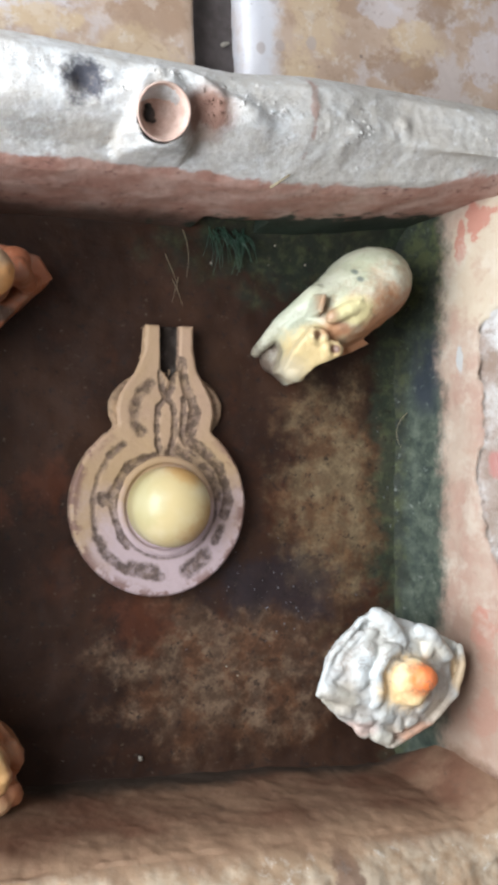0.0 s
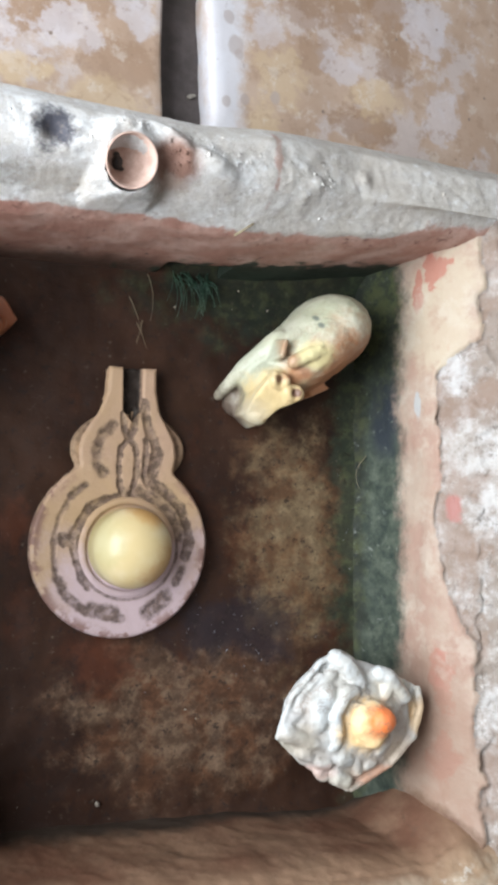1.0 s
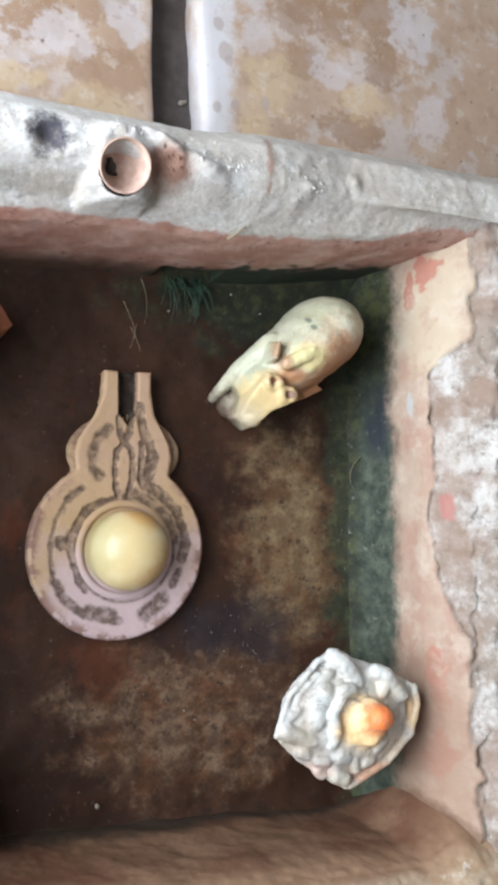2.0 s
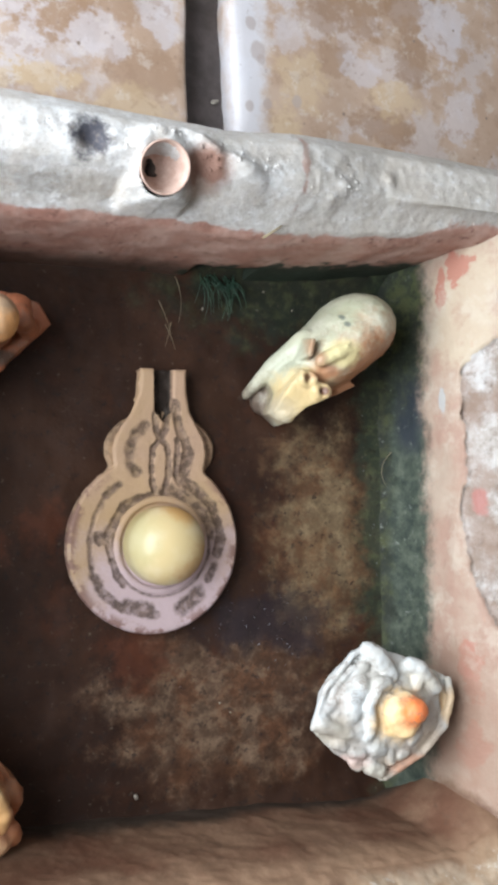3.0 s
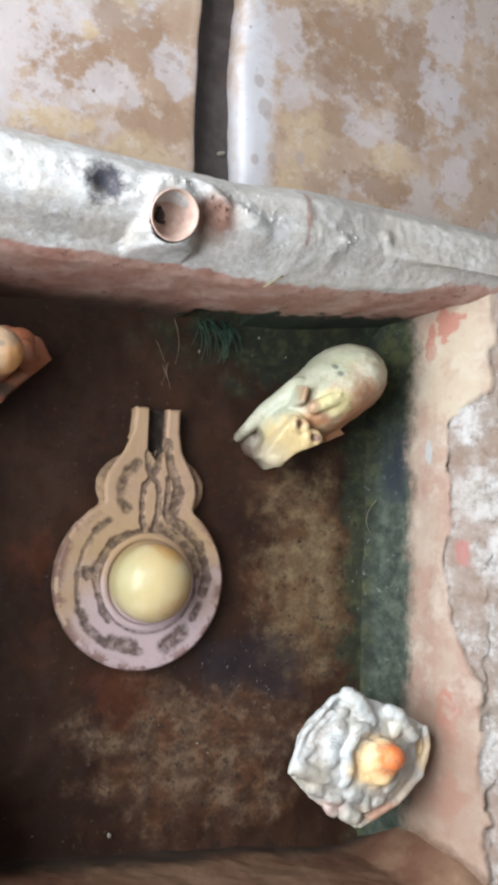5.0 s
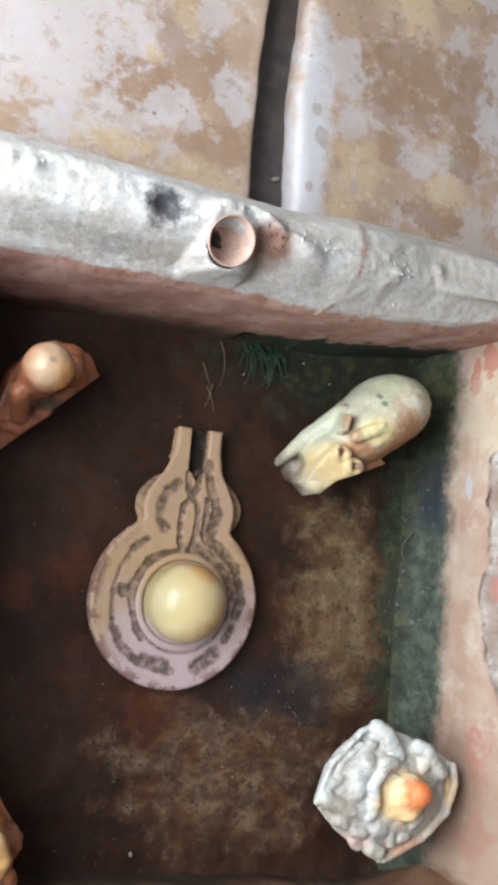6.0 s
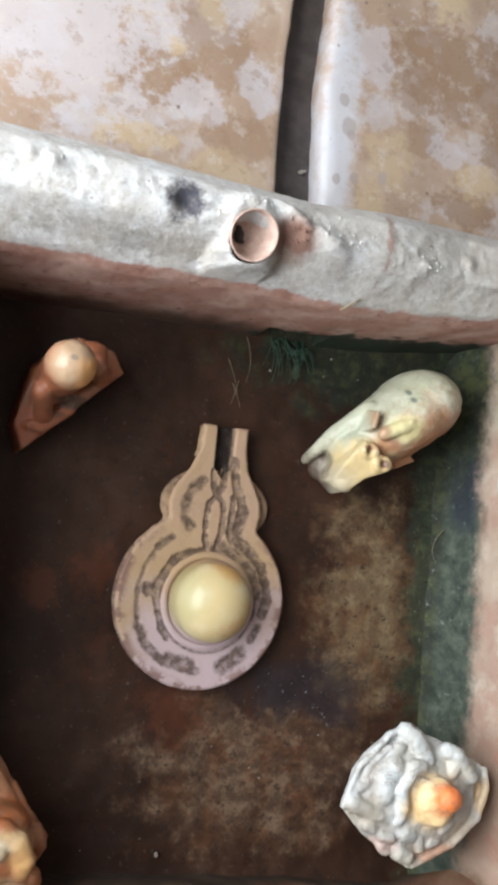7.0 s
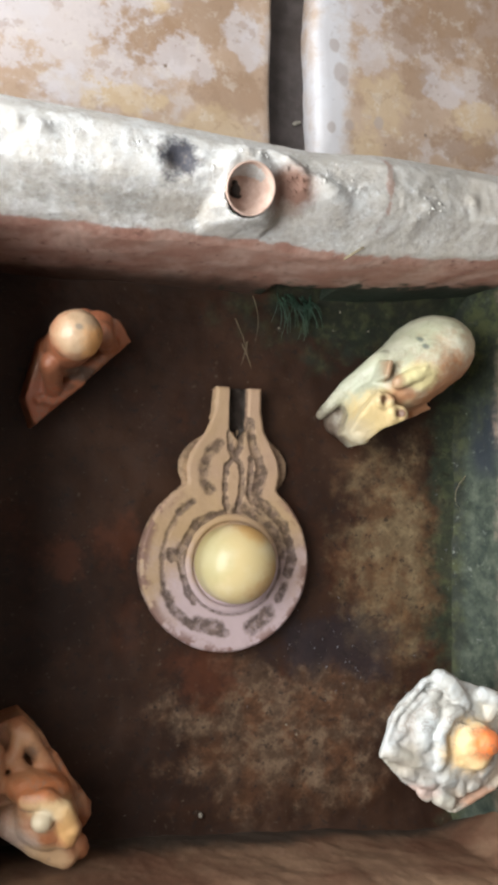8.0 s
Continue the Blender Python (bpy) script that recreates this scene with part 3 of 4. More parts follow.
floor_strip("floor_west", ROOM[0], -0.55, ROOM[2], 0.5)
floor_strip("floor_east", 0.60, ROOM[1] + 0.05, ROOM[2], 0.5)
floor_strip("floor_south", -0.55, 0.60, ROOM[2], -0.55)


def room_box(name, x0, x1, y0, y1, z0, z1, label, category="wall"):
    bm = bmesh.new()
    box(bm, x0, x1, y0, y1, z0, z1)
    return tagged(part(name, bm, ROOM_PAINT, smooth=False), label, category, kind="structure")


# unseen walls and ceiling, added to close off and bounce the daylight
X0, X1, Y0, Y1, TOP = ROOM
D0, D1 = DOOR_Y - DOOR_W / 2, DOOR_Y + DOOR_W / 2
room_box("wall_room_east", X1, X1 + 0.2, Y0, Y1, -0.05, TOP, "unseen whitewashed shrine wall")
room_box("wall_room_south", X0, X1, Y0 - 0.2, Y0, -0.05, TOP, "unseen whitewashed shrine wall")
room_box("wall_room_north", X0, X1, Y1, Y1 + 0.2, -0.05, TOP, "unseen whitewashed shrine wall")
room_box("wall_room_west_a", X0 - 0.2, X0, Y0, D0, -0.05, TOP, "unseen whitewashed shrine wall beside the doorway")
room_box("wall_room_west_b", X0 - 0.2, X0, D1, Y1, -0.05, TOP, "unseen whitewashed shrine wall beside the doorway")
room_box("wall_room_west_c", X0 - 0.2, X0, D0, D1, DOOR_H + 0.1, TOP, "unseen whitewashed wall over the doorway")
room_box("ceiling", X0, X1, Y0, Y1, TOP, TOP + 0.15, "unseen whitewashed shrine ceiling", "ceiling")


# ---- the stone altar: plate with a spout, and the domed stone in it ----
DISC, RING = (-0.0135, -0.031), (-0.004, -0.032)
# edges of the upper plate's neck and spout: place along y, then x
NECK_LEFT = ((0.05, -0.070), (0.088, -0.078), (0.104, -0.082), (0.120, -0.083), (0.137, -0.079), (0.155, -0.069), (0.177, -0.053), (0.209, -0.040), (0.26, -0.036))
NECK_RIGHT = ((0.05, 0.062), (0.085, 0.069), (0.109, 0.074), (0.132, 0.071), (0.154, 0.060), (0.181, 0.045), (0.212, 0.040), (0.26, 0.039))


def joined(a, b, k=0.008):
    """Smooth union of two distances."""
    h = min(max(0.5 + 0.5 * (b - a) / k, 0), 1)
    return b * (1 - h) + a * h - k * h * (1 - h)


def altar_distance(x, y, lower=False):
    """Signed distance to a plate's outline: a disc with a lobed neck that tapers to the spout."""
    disc = math.hypot(x - DISC[0], y - DISC[1]) - (0.1395 if lower else 0.140)
    if lower:
        neck = (math.hypot((x - 0.001) / 0.0925, (y - 0.120) / 0.062) - 1) * 0.07
        spout = max(abs(x - 0.004) - 0.024, y - 0.238, 0.1 - y)
        return joined(joined(disc, neck), spout)
    neck = max((along(NECK_LEFT, y) - x) * 0.9, (x - along(NECK_RIGHT, y)) * 0.9, y - 0.2485, 0.03 - y)
    return joined(disc, neck, 0.006)


# carved lines of the plate: half width, depth of the stain, then places
SPOUT_LINES = (
    (0.0030, 1.0, ((-0.006, 0.135), (-0.018, 0.121), (-0.021, 0.095), (-0.019, 0.068), (-0.014, 0.046))),
    (0.0032, 1.0, ((-0.006, 0.135), (0.005, 0.126), (0.009, 0.104), (0.007, 0.077), (0.0, 0.046))),
    (0.0030, 0.9, ((-0.016, 0.175), (-0.013, 0.148), (-0.006, 0.135))),
    (0.0040, 1.0, ((0.005, 0.180), (0.003, 0.153), (-0.006, 0.135))),
    (0.0030, 0.8, ((0.024, 0.134), (0.022, 0.104), (0.020, 0.077), (0.027, 0.064))),
    (0.0048, 1.0, ((0.019, 0.193), (0.024, 0.158), (0.034, 0.136), (0.040, 0.112))),
    (0.0062, 0.95, ((0.040, 0.112), (0.037, 0.096), (0.033, 0.082))),
)
LEFT_LINES = (
    (0.0050, 0.55, ((-0.029, 0.159), (-0.049, 0.138), (-0.056, 0.116), (-0.054, 0.096), (-0.044, 0.083))),
    (0.0036, 0.6, ((-0.073, 0.064), (-0.094, 0.047))),
    (0.0030, 0.45, ((-0.094, 0.047), (-0.111, 0.017), (-0.119, -0.017), (-0.119, -0.050), (-0.113, -0.076))),
    (0.0040, 0.65, ((-0.113, -0.076), (-0.100, -0.102), (-0.076, -0.122), (-0.045, -0.134), (-0.014, -0.141))),
    (0.0048, 0.6, ((-0.060, -0.120), (-0.040, -0.126), (-0.022, -0.132))),
    (0.0036, 0.85, ((-0.014, 0.046), (-0.041, 0.042), (-0.066, 0.031), (-0.081, 0.006), (-0.094, -0.017), (-0.107, -0.014))),
    (0.0030, 0.7, ((-0.052, 0.034), (-0.072, 0.010), (-0.088, -0.008))),
)
RIGHT_LINES = (
    (0.0028, 0.75, ((-0.106, -0.023), (-0.092, -0.027), (-0.085, -0.051), (-0.078, -0.077), (-0.067, -0.091))),
    (0.0055, 0.9, ((0.034, 0.067), (0.060, 0.050), (0.081, 0.030), (0.092, 0.001), (0.097, -0.027), (0.089, -0.047))),
    (0.0060, 0.55, ((0.0, 0.050), (0.013, 0.055), (0.041, 0.042), (0.068, 0.015), (0.082, -0.013))),
    (0.0036, 0.65, ((0.086, -0.067), (0.075, -0.089))),
    (0.0064, 0.7, ((0.057, -0.110), (0.043, -0.122), (0.030, -0.132))),
)
STROKES = SPOUT_LINES + LEFT_LINES + RIGHT_LINES


def to_stroke(x, y, points):
    best = 9.0
    for (ax, ay), (bx, by) in zip(points, points[1:]):
        dx, dy = bx - ax, by - ay
        s = min(max(((x - ax) * dx + (y - ay) * dy) / (dx * dx + dy * dy), 0), 1)
        best = min(best, math.hypot(x - ax - s * dx, y - ay - s * dy))
    return best


def in_channel(x, y):
    """1 inside the open channel of the spout, 0 outside."""
    if y < 0.165:
        return 0.0
    half = along(((0.165, 0.002), (0.180, 0.0155), (0.26, 0.0165)), y)
    s = min(max((half - abs(x - 0.0015)) / 0.004 + 0.3, 0), 1)
    return s * s * (3 - 2 * s)


def altar_groove(x, y):
    """How deep the carving is at a place, 0 to 1."""
    w = wobble((x, y, 0), 45) * 0.0022 + wobble((x, y, 0), 130, 2) * 0.0008
    r = math.hypot(x - RING[0], y - RING[1])
    g = max(0.0, 1 - ((r - 0.0640) / 0.004) ** 2)
    for half, depth, points in STROKES:
        g = max(g, depth * max(0.0, 1 - ((to_stroke(x, y, points) + w) / (half * 1.5)) ** 2))
    return min(g, 1.0)


def altar_grime(x, y):
    """Dirt lies in and wide around the carving."""
    w = wobble((x, y, 0), 55, 4) * 0.004 + wobble((x, y, 0), 150, 1) * 0.002
    best = max(0.0, 1 - abs(math.hypot(x - RING[0], y - RING[1]) - 0.0800) / 0.006) * 0.8
    for half, depth, points in STROKES:
        reach = half * (2.3 if depth >= 0.9 else 3.0)
        best = max(best, min(0.9, depth * 1.9 * max(0.0, 1 - (to_stroke(x, y, points) + w * 0.7) / reach)))
    best = max(best, 1.3 * in_channel(x, y))
    # a pale sliver of bare stone in the channel
    if abs(x + 0.003) < 0.0035 - abs(y - 0.160) * 0.15 and 0.15 < y < 0.182:
        best = 0.0
    return best


def plate(name, top, lower, step, material, carved, parent):
    xs, ys = np.arange(-0.17, 0.15, step), np.arange(-0.185, 0.262, step)
    verts, ids, grime_shade = [], {}, []
    for i, x in enumerate(xs):
        for j, y in enumerate(ys):
            d = altar_distance(x, y, lower)
            if d > step * 0.75:
                continue
            if d > -step * 0.5:
                e = 1e-4
                gx = (altar_distance(x + e, y, lower) - altar_distance(x - e, y, lower)) / (2 * e)
                gy = (altar_distance(x, y + e, lower) - altar_distance(x, y - e, lower)) / (2 * e)
                x2, y2, d = x - gx * d, y - gy * d, 0.0
            else:
                x2, y2 = x, y
            ids[i, j] = len(verts)
            g = altar_groove(x2, y2) if carved else 0.0
            roll_off = max(0.0, 1 + d / 0.005)
            z = top - 0.0035 * roll_off ** 2 - 0.0032 * g - (0.016 * in_channel(x2, y2) if carved else 0.0) + wobble((x2, y2, 0), 30, 5) * 0.0007
            verts.append((x2, y2, z))
            # the lower plate's even value paints in its shade as well as dirt
            grime_shade.append(altar_grime(x2, y2) if carved else 0.5)
    faces = []
    for (i, j) in ids:
        quad = [(i, j), (i + 1, j), (i + 1, j + 1), (i, j + 1)]
        if all(q in ids for q in quad):
            faces.append(tuple(ids[q] for q in quad))
    # skirt down to the floor along the rim
    count = {}
    for f in faces:
        for a, b in zip(f, f[1:] + f[:1]):
            count[a, b] = count.get((a, b), 0) + 1
    low = {}
    for a, b in [k for k in count if (k[1], k[0]) not in count]:
        for v in (a, b):
            if v not in low:
                low[v] = len(verts)
                vx, vy, e = verts[v][0], verts[v][1], 1e-4
                gx = (altar_distance(vx + e, vy, lower) - altar_distance(vx - e, vy, lower)) / (2 * e)
                gy = (altar_distance(vx, vy + e, lower) - altar_distance(vx, vy - e, lower)) / (2 * e)
                under = 0.011 if vy < 0.2 else 0.004
                verts.append((vx - gx * under, vy - gy * under, -0.004))
                grime_shade.append(0.25)
        faces.append((b, a, low[a], low[b]))
    ob = mesh_object(name, verts, faces, material, parent)
    at = ob.data.attributes.new("grime_shade", "FLOAT", "POINT")
    at.data.foreach_set("value", grime_shade)
    return ob


def make_altar_stone():
    m = Mat("pale_carved_stone")
    c = m.mix(m.step(m.noise(6, 4, 0.6), 0.4, 0.62), (0.385, 0.262, 0.152), (0.39, 0.262, 0.178))
    c = m.mix(m.times(m.blob((0.0, -0.14, 0.03), (0.16, 0.13, 0.2), 0.6, 10, 2, 0.9), 0.85), c, (0.45, 0.355, 0.38))
    c = m.mix(m.times(m.step(m.noise(30, 6, 0.75, 6), 0.56, 0.74), 0.35), c, (0.28, 0.18, 0.13))
    rim = m.math("SUBTRACT", m.noise(30, 4, 0.6, 3), 0.0)
    m_r = m.blob((-0.0135, -0.031, 0.02), (0.128, 0.128, 1.0), 0.05, 30, 1, 0.12)
    on_disc = m.step(m.axis("Y"), 0.09, 0.05)
    rim_dirt = m.times(m.times(m.math("SUBTRACT", 1.0, m_r), on_disc), m.step(rim, 0.45, 0.55))
    c = m.mix(m.times(rim_dirt, 0.85), c, (0.18, 0.10, 0.082))
    grime_shade = m.step(m.math("MULTIPLY_ADD", m.noise(42, 6, 0.75, 8), 1.1, m.math("SUBTRACT", m.attribute("grime_shade"), 0.55)), 0.18, 0.80)
    grime_shade = m.times(grime_shade, m.math("MAXIMUM", m.times(m.step(m.attribute("grime_shade"), 1.0, 1.3), m.math("MULTIPLY_ADD", m.step(m.noise(50, 5, 0.7, 18), 0.35, 0.6), 0.25, 0.75)), m.math("MULTIPLY_ADD", m.step(m.noise(60, 5, 0.7, 12), 0.36, 0.58), 0.5, 0.5)))
    c = m.mix(m.times(grime_shade, 0.88), c, m.mix(m.step(m.noise(70, 4, 0.7, 22), 0.42, 0.62), (0.050, 0.033, 0.024), (0.12, 0.08, 0.062)))
    c = m.mix(m.times(m.step(m.attribute("grime_shade"), 0.9, 1.2), 0.95), c, m.mix(m.step(m.noise(60, 5, 0.7, 24), 0.5, 0.66), (0.014, 0.010, 0.008), (0.05, 0.042, 0.036)))
    return m.done(c, m.math("MULTIPLY_ADD", grime_shade, 0.3, m.math("MULTIPLY_ADD", m.noise(20), 0.25, 0.33)), ((m.noise(90, 5, 0.7), 0.0015),), 0.18)


def make_dome_stone():
    m = Mat("polished_cream_stone")
    c = m.mix(m.step(m.noise(14, 3, 0.5), 0.35, 0.65), (0.53, 0.42, 0.22), (0.60, 0.52, 0.34))
    c = m.mix(m.times(m.blob((0.03, 0.035, 0.08), (0.045, 0.03, 0.1), 0.4, 20, 3, 0.9), 0.8), c, (0.50, 0.27, 0.08))
    c = m.mix(m.times(m.blob((-0.055, -0.02, 0.06), (0.03, 0.05, 0.06), 0.4, 20, 8, 0.9), 0.55), c, (0.36, 0.33, 0.16))
    c = m.mix(m.times(m.blob((0.035, -0.055, 0.055), (0.05, 0.04, 0.045), 0.6, 16, 5, 0.9), 0.65), c, (0.42, 0.21, 0.065))
    c = m.mix(m.step(m.cells(26, 0.3), 0.035, 0.02), c, (0.2, 0.15, 0.1))
    return m.done(c, m.math("MULTIPLY_ADD", m.noise(18), 0.14, 0.15), ((m.noise(40), 0.0004),), 0.22)


ALTAR, DOME = make_altar_stone(), make_dome_stone()
altar = tagged(new("stone_altar"), "pale carved stone plate with a spout and a polished dome", "altar")
plate("carved_plate", 0.033, False, 0.002, ALTAR, True, altar)
plate("lower_plate", 0.014, True, 0.003, ALTAR, False, altar)


def lathe(bm, profile, m=Matrix(), turns=48):
    rings = []
    for r, z in profile:
        rings.append([bm.verts.new(m @ Vector((r * math.cos(a), r * math.sin(a), z))) for a in np.linspace(0, 2 * math.pi, turns, endpoint=False)])
    for a, b in zip(rings, rings[1:]):
        for k in range(turns):
            bm.faces.new((a[k], a[(k + 1) % turns], b[(k + 1) % turns], b[k]))
    return rings


bm = bmesh.new()
lathe(bm, [(0.066, 0.018), (0.0665, 0.033), (0.0685, 0.0355), (0.073, 0.036), (0.0765, 0.0345), (0.078, 0.031), (0.0785, 0.018)], Matrix.Translation((RING[0], RING[1], 0)), 72)
for v in bm.verts:
    v.co.z += wobble(v.co, 40, 3) * 0.0008 if v.co.z > 0.03 else 0
part("collar", bm, ALTAR, altar, "raised stone collar round the dome")
bm = bmesh.new()
dome_profile = [(0.060, 0.0), (0.0615, 0.03), (0.0615, 0.052)] + [(0.0615 * math.cos(a), 0.052 + 0.05 * math.sin(a)) for a in np.linspace(0.1, 1.5, 16)] + [(0.0005, 0.102)]
lathe(bm, dome_profile, Matrix.Translation((-0.0055, -0.0315, 0.008)))
part("dome", bm, DOME, altar, "smooth polished cream stone dome")


# ---- carved stone figures: plain worn shapes ----
def turn_to(p, q):
    return (Vector(q) - Vector(p)).to_track_quat("Z", "Y").to_matrix().to_4x4()


def ellipsoid(bm, c, r, rz=0.0, rx=0.0, ry=0.0):
    bmesh.ops.create_icosphere(bm, subdivisions=3, radius=1, matrix=pose(*c, rx, ry, rz) @ Matrix.Diagonal((*r, 1)))


def limb(bm, p, q, r0, r1):
    d = (Vector(q) - Vector(p)).length
    bmesh.ops.create_cone(bm, cap_ends=True, segments=20, radius1=r0, radius2=r1, depth=d, matrix=Matrix.Translation((Vector(p) + Vector(q)) / 2) @ turn_to(p, q))
    for c, r in ((p, r0), (q, r1)):
        bmesh.ops.create_icosphere(bm, subdivisions=2, radius=r, matrix=Matrix.Translation(c))


def prism(bm, low, high):
    """A closed block between two outlines of (x, y, z) with as many corners."""
    a, b = [bm.verts.new(v) for v in low], [bm.verts.new(v) for v in high]
    bm.faces.new(a[::-1])
    bm.faces.new(b)
    for k in range(len(a)):
        bm.faces.new((a[k], a[(k + 1) % len(a)], b[(k + 1) % len(a)], b[k]))


def figure(name, bm, at, material, label, voxel=0.0035, soft=4, wear=0.003):
    """One fused carving; its shapes are given in the room's metres and kept about its own base."""
    bmesh.ops.translate(bm, verts=bm.verts, vec=-Vector(at))
    ob = part(name, bm, material)
    ob.location = at
    fuse = ob.modifiers.new("fuse", "REMESH")
    fuse.mode, fuse.voxel_size, fuse.use_smooth_shade = "VOXEL", voxel, True
    ease = ob.modifiers.new("ease", "SMOOTH")
    ease.factor, ease.iterations = 0.5, soft
    grain = ob.modifiers.new("wear", "DISPLACE")
    tex = bpy.data.textures.new(name + "_wear", "CLOUDS")
    tex.noise_scale, tex.noise_depth = 0.016, 3
    grain.texture, grain.strength, grain.mid_level = tex, wear, 0.5
    return tagged(ob, label, "statue")


def carved(name, a, b, patches=(), rough=0.4, dirt=0.5):
    """Stone of two tones, with pigment and painted-shade patches of (place, radii, colour, strength)."""
    m = Mat(name)
    c = m.mix(m.step(m.noise(16, 5, 0.6), 0.36, 0.64), a, b)
    for n, (place, radii, colour, strength) in enumerate(patches):
        c = m.mix(m.times(m.blob(place, radii, 0.45, 30, n, 0.8), strength), c, colour)
    c = m.mix(m.times(m.step(m.noise(55, 5, 0.7, 3), 0.58, 0.74), dirt), c, (0.13, 0.09, 0.06))
    vein = m.math("ABSOLUTE", m.math("SUBTRACT", m.noise(34, 4, 0.6, 6, 0.6), 0.5))
    c = m.mix(m.times(m.step(vein, 0.035, 0.0), m.times(m.step(m.noise(12, 3, 0.5, 2), 0.45, 0.6), dirt)), c, (0.20, 0.15, 0.12))
    return m.done(c, m.math("MULTIPLY_ADD", m.noise(25), 0.2, rough - 0.1), ((m.noise(60, 4, 0.6), 0.002),))


STATUES = "figures round the altar"


def lumps(bm, rows):
    """Round stones run together: rows of radius, then places along the run."""
    for r, *places in rows:
        for p, q in zip(places, places[1:]):
            limb(bm, p, q, r, r * 0.92)


def statue_round():
    bm = bmesh.new()
    ellipsoid(bm, (0.306, 0.316, 0.10), (0.070, 0.062, 0.096), 35)
    ellipsoid(bm, (0.270, 0.284, 0.095), (0.088, 0.058, 0.092), 40)
    ellipsoid(bm, (0.288, 0.300, 0.10), (0.080, 0.060, 0.094), 38)
    ellipsoid(bm, (0.235, 0.262, 0.085), (0.055, 0.040, 0.080), 40)
    ellipsoid(bm, (0.205, 0.235, 0.075), (0.040, 0.036, 0.075), 40)
    ellipsoid(bm, (0.185, 0.205, 0.03), (0.030, 0.028, 0.035))
    limb(bm, (0.215, 0.292, 0.115), (0.168, 0.250, 0.078), 0.022, 0.015)
    limb(bm, (0.168, 0.250, 0.078), (0.144, 0.212, 0.035), 0.014, 0.009)
    # the head: a block that narrows to the muzzle, with two ringed hollows on top
    prism(bm, [(0.195, 0.250, 0.05), (0.172, 0.205, 0.05), (0.166, 0.178, 0.04), (0.192, 0.158, 0.04), (0.215, 0.185, 0.05), (0.250, 0.205, 0.05)],
          [(0.186, 0.242, 0.158), (0.164, 0.206, 0.142), (0.160, 0.178, 0.108), (0.184, 0.160, 0.108), (0.200, 0.182, 0.142), (0.240, 0.202, 0.158)])
    ellipsoid(bm, (0.180, 0.176, 0.10), (0.019, 0.015, 0.022), -35)
    for cx, cy in ((0.196, 0.226), (0.220, 0.208)):
        ring = [(cx + 0.011 * math.cos(a), cy + 0.009 * math.sin(a), 0.154 + 0.003 * math.cos(a * 2)) for a in np.linspace(0, 2 * math.pi, 9)]
        lumps(bm, ((0.0066, *ring),))
    lumps(bm, ((0.0115, (0.213, 0.254, 0.168), (0.236, 0.266, 0.176), (0.258, 0.274, 0.176)),))
    prism(bm, [(0.205, 0.246, 0.12), (0.222, 0.236, 0.12), (0.270, 0.262, 0.12), (0.255, 0.285, 0.12)],
          [(0.210, 0.259, 0.176), (0.218, 0.247, 0.172), (0.257, 0.264, 0.182), (0.252, 0.280, 0.190)])
    prism(bm, [(0.190, 0.255, 0.10), (0.205, 0.250, 0.10), (0.215, 0.29, 0.10), (0.200, 0.295, 0.10)],
          [(0.190, 0.262, 0.170), (0.198, 0.260, 0.170), (0.206, 0.288, 0.168), (0.199, 0.290, 0.168)])
    prism(bm, [(0.25, 0.225, 0.04), (0.275, 0.205, 0.05), (0.315, 0.222, 0.07), (0.28, 0.25, 0.06)],
          [(0.26, 0.23, 0.115), (0.278, 0.210, 0.105), (0.314, 0.227, 0.105), (0.285, 0.238, 0.12)])
    cream, rust = (0.58, 0.42, 0.19), (0.46, 0.22, 0.11)
    # the large brown patches put the body's shaded right side into the colour
    mat = carved("yellowed_marble", (0.36, 0.37, 0.26), (0.46, 0.45, 0.35),
                 (((0.085, -0.036, 0.09), (0.105, 0.090, 0.30), (0.30, 0.125, 0.05), 0.95), ((0.055, -0.02, 0.09), (0.055, 0.035, 0.09), (0.36, 0.16, 0.065), 0.85),
                  ((-0.056, -0.066, 0.14), (0.040, 0.046, 0.085), cream, 0.8), ((-0.080, -0.09, 0.10), (0.022, 0.025, 0.05), (0.42, 0.36, 0.26), 0.6), ((-0.028, -0.03, 0.165), (0.022, 0.014, 0.03), (0.36, 0.16, 0.08), 0.8), ((-0.01, 0.0, 0.185), (0.035, 0.022, 0.025), (0.62, 0.55, 0.28), 0.8),
                  ((-0.047, 0.004, 0.165), (0.014, 0.024, 0.035), (0.33, 0.18, 0.10), 0.85), ((0.045, -0.04, 0.09), (0.04, 0.03, 0.04), rust, 0.8)) +
                  # dark squiggle marks, dark spots in both hollows, dark low patch under the head
                  (((0.003, 0.062, 0.19), (0.004, 0.006, 0.05), (0.08, 0.10, 0.09), 0.8), ((0.006, 0.048, 0.19), (0.004, 0.005, 0.05), (0.08, 0.10, 0.09), 0.8), ((-0.058, -0.037, 0.16), (0.0075, 0.0065, 0.014), (0.16, 0.07, 0.03), 0.95),
                  ((-0.028, -0.057, 0.16), (0.0085, 0.006, 0.014), (0.12, 0.05, 0.03), 0.95), ((-0.04, -0.044, 0.183), (0.016, 0.012, 0.012), (0.62, 0.30, 0.16), 0.7),
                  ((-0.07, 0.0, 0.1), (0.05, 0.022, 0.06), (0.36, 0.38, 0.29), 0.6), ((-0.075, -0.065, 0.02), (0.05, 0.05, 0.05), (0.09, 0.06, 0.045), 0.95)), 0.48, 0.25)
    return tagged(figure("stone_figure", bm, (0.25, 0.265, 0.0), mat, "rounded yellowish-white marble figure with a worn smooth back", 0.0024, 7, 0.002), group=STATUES)


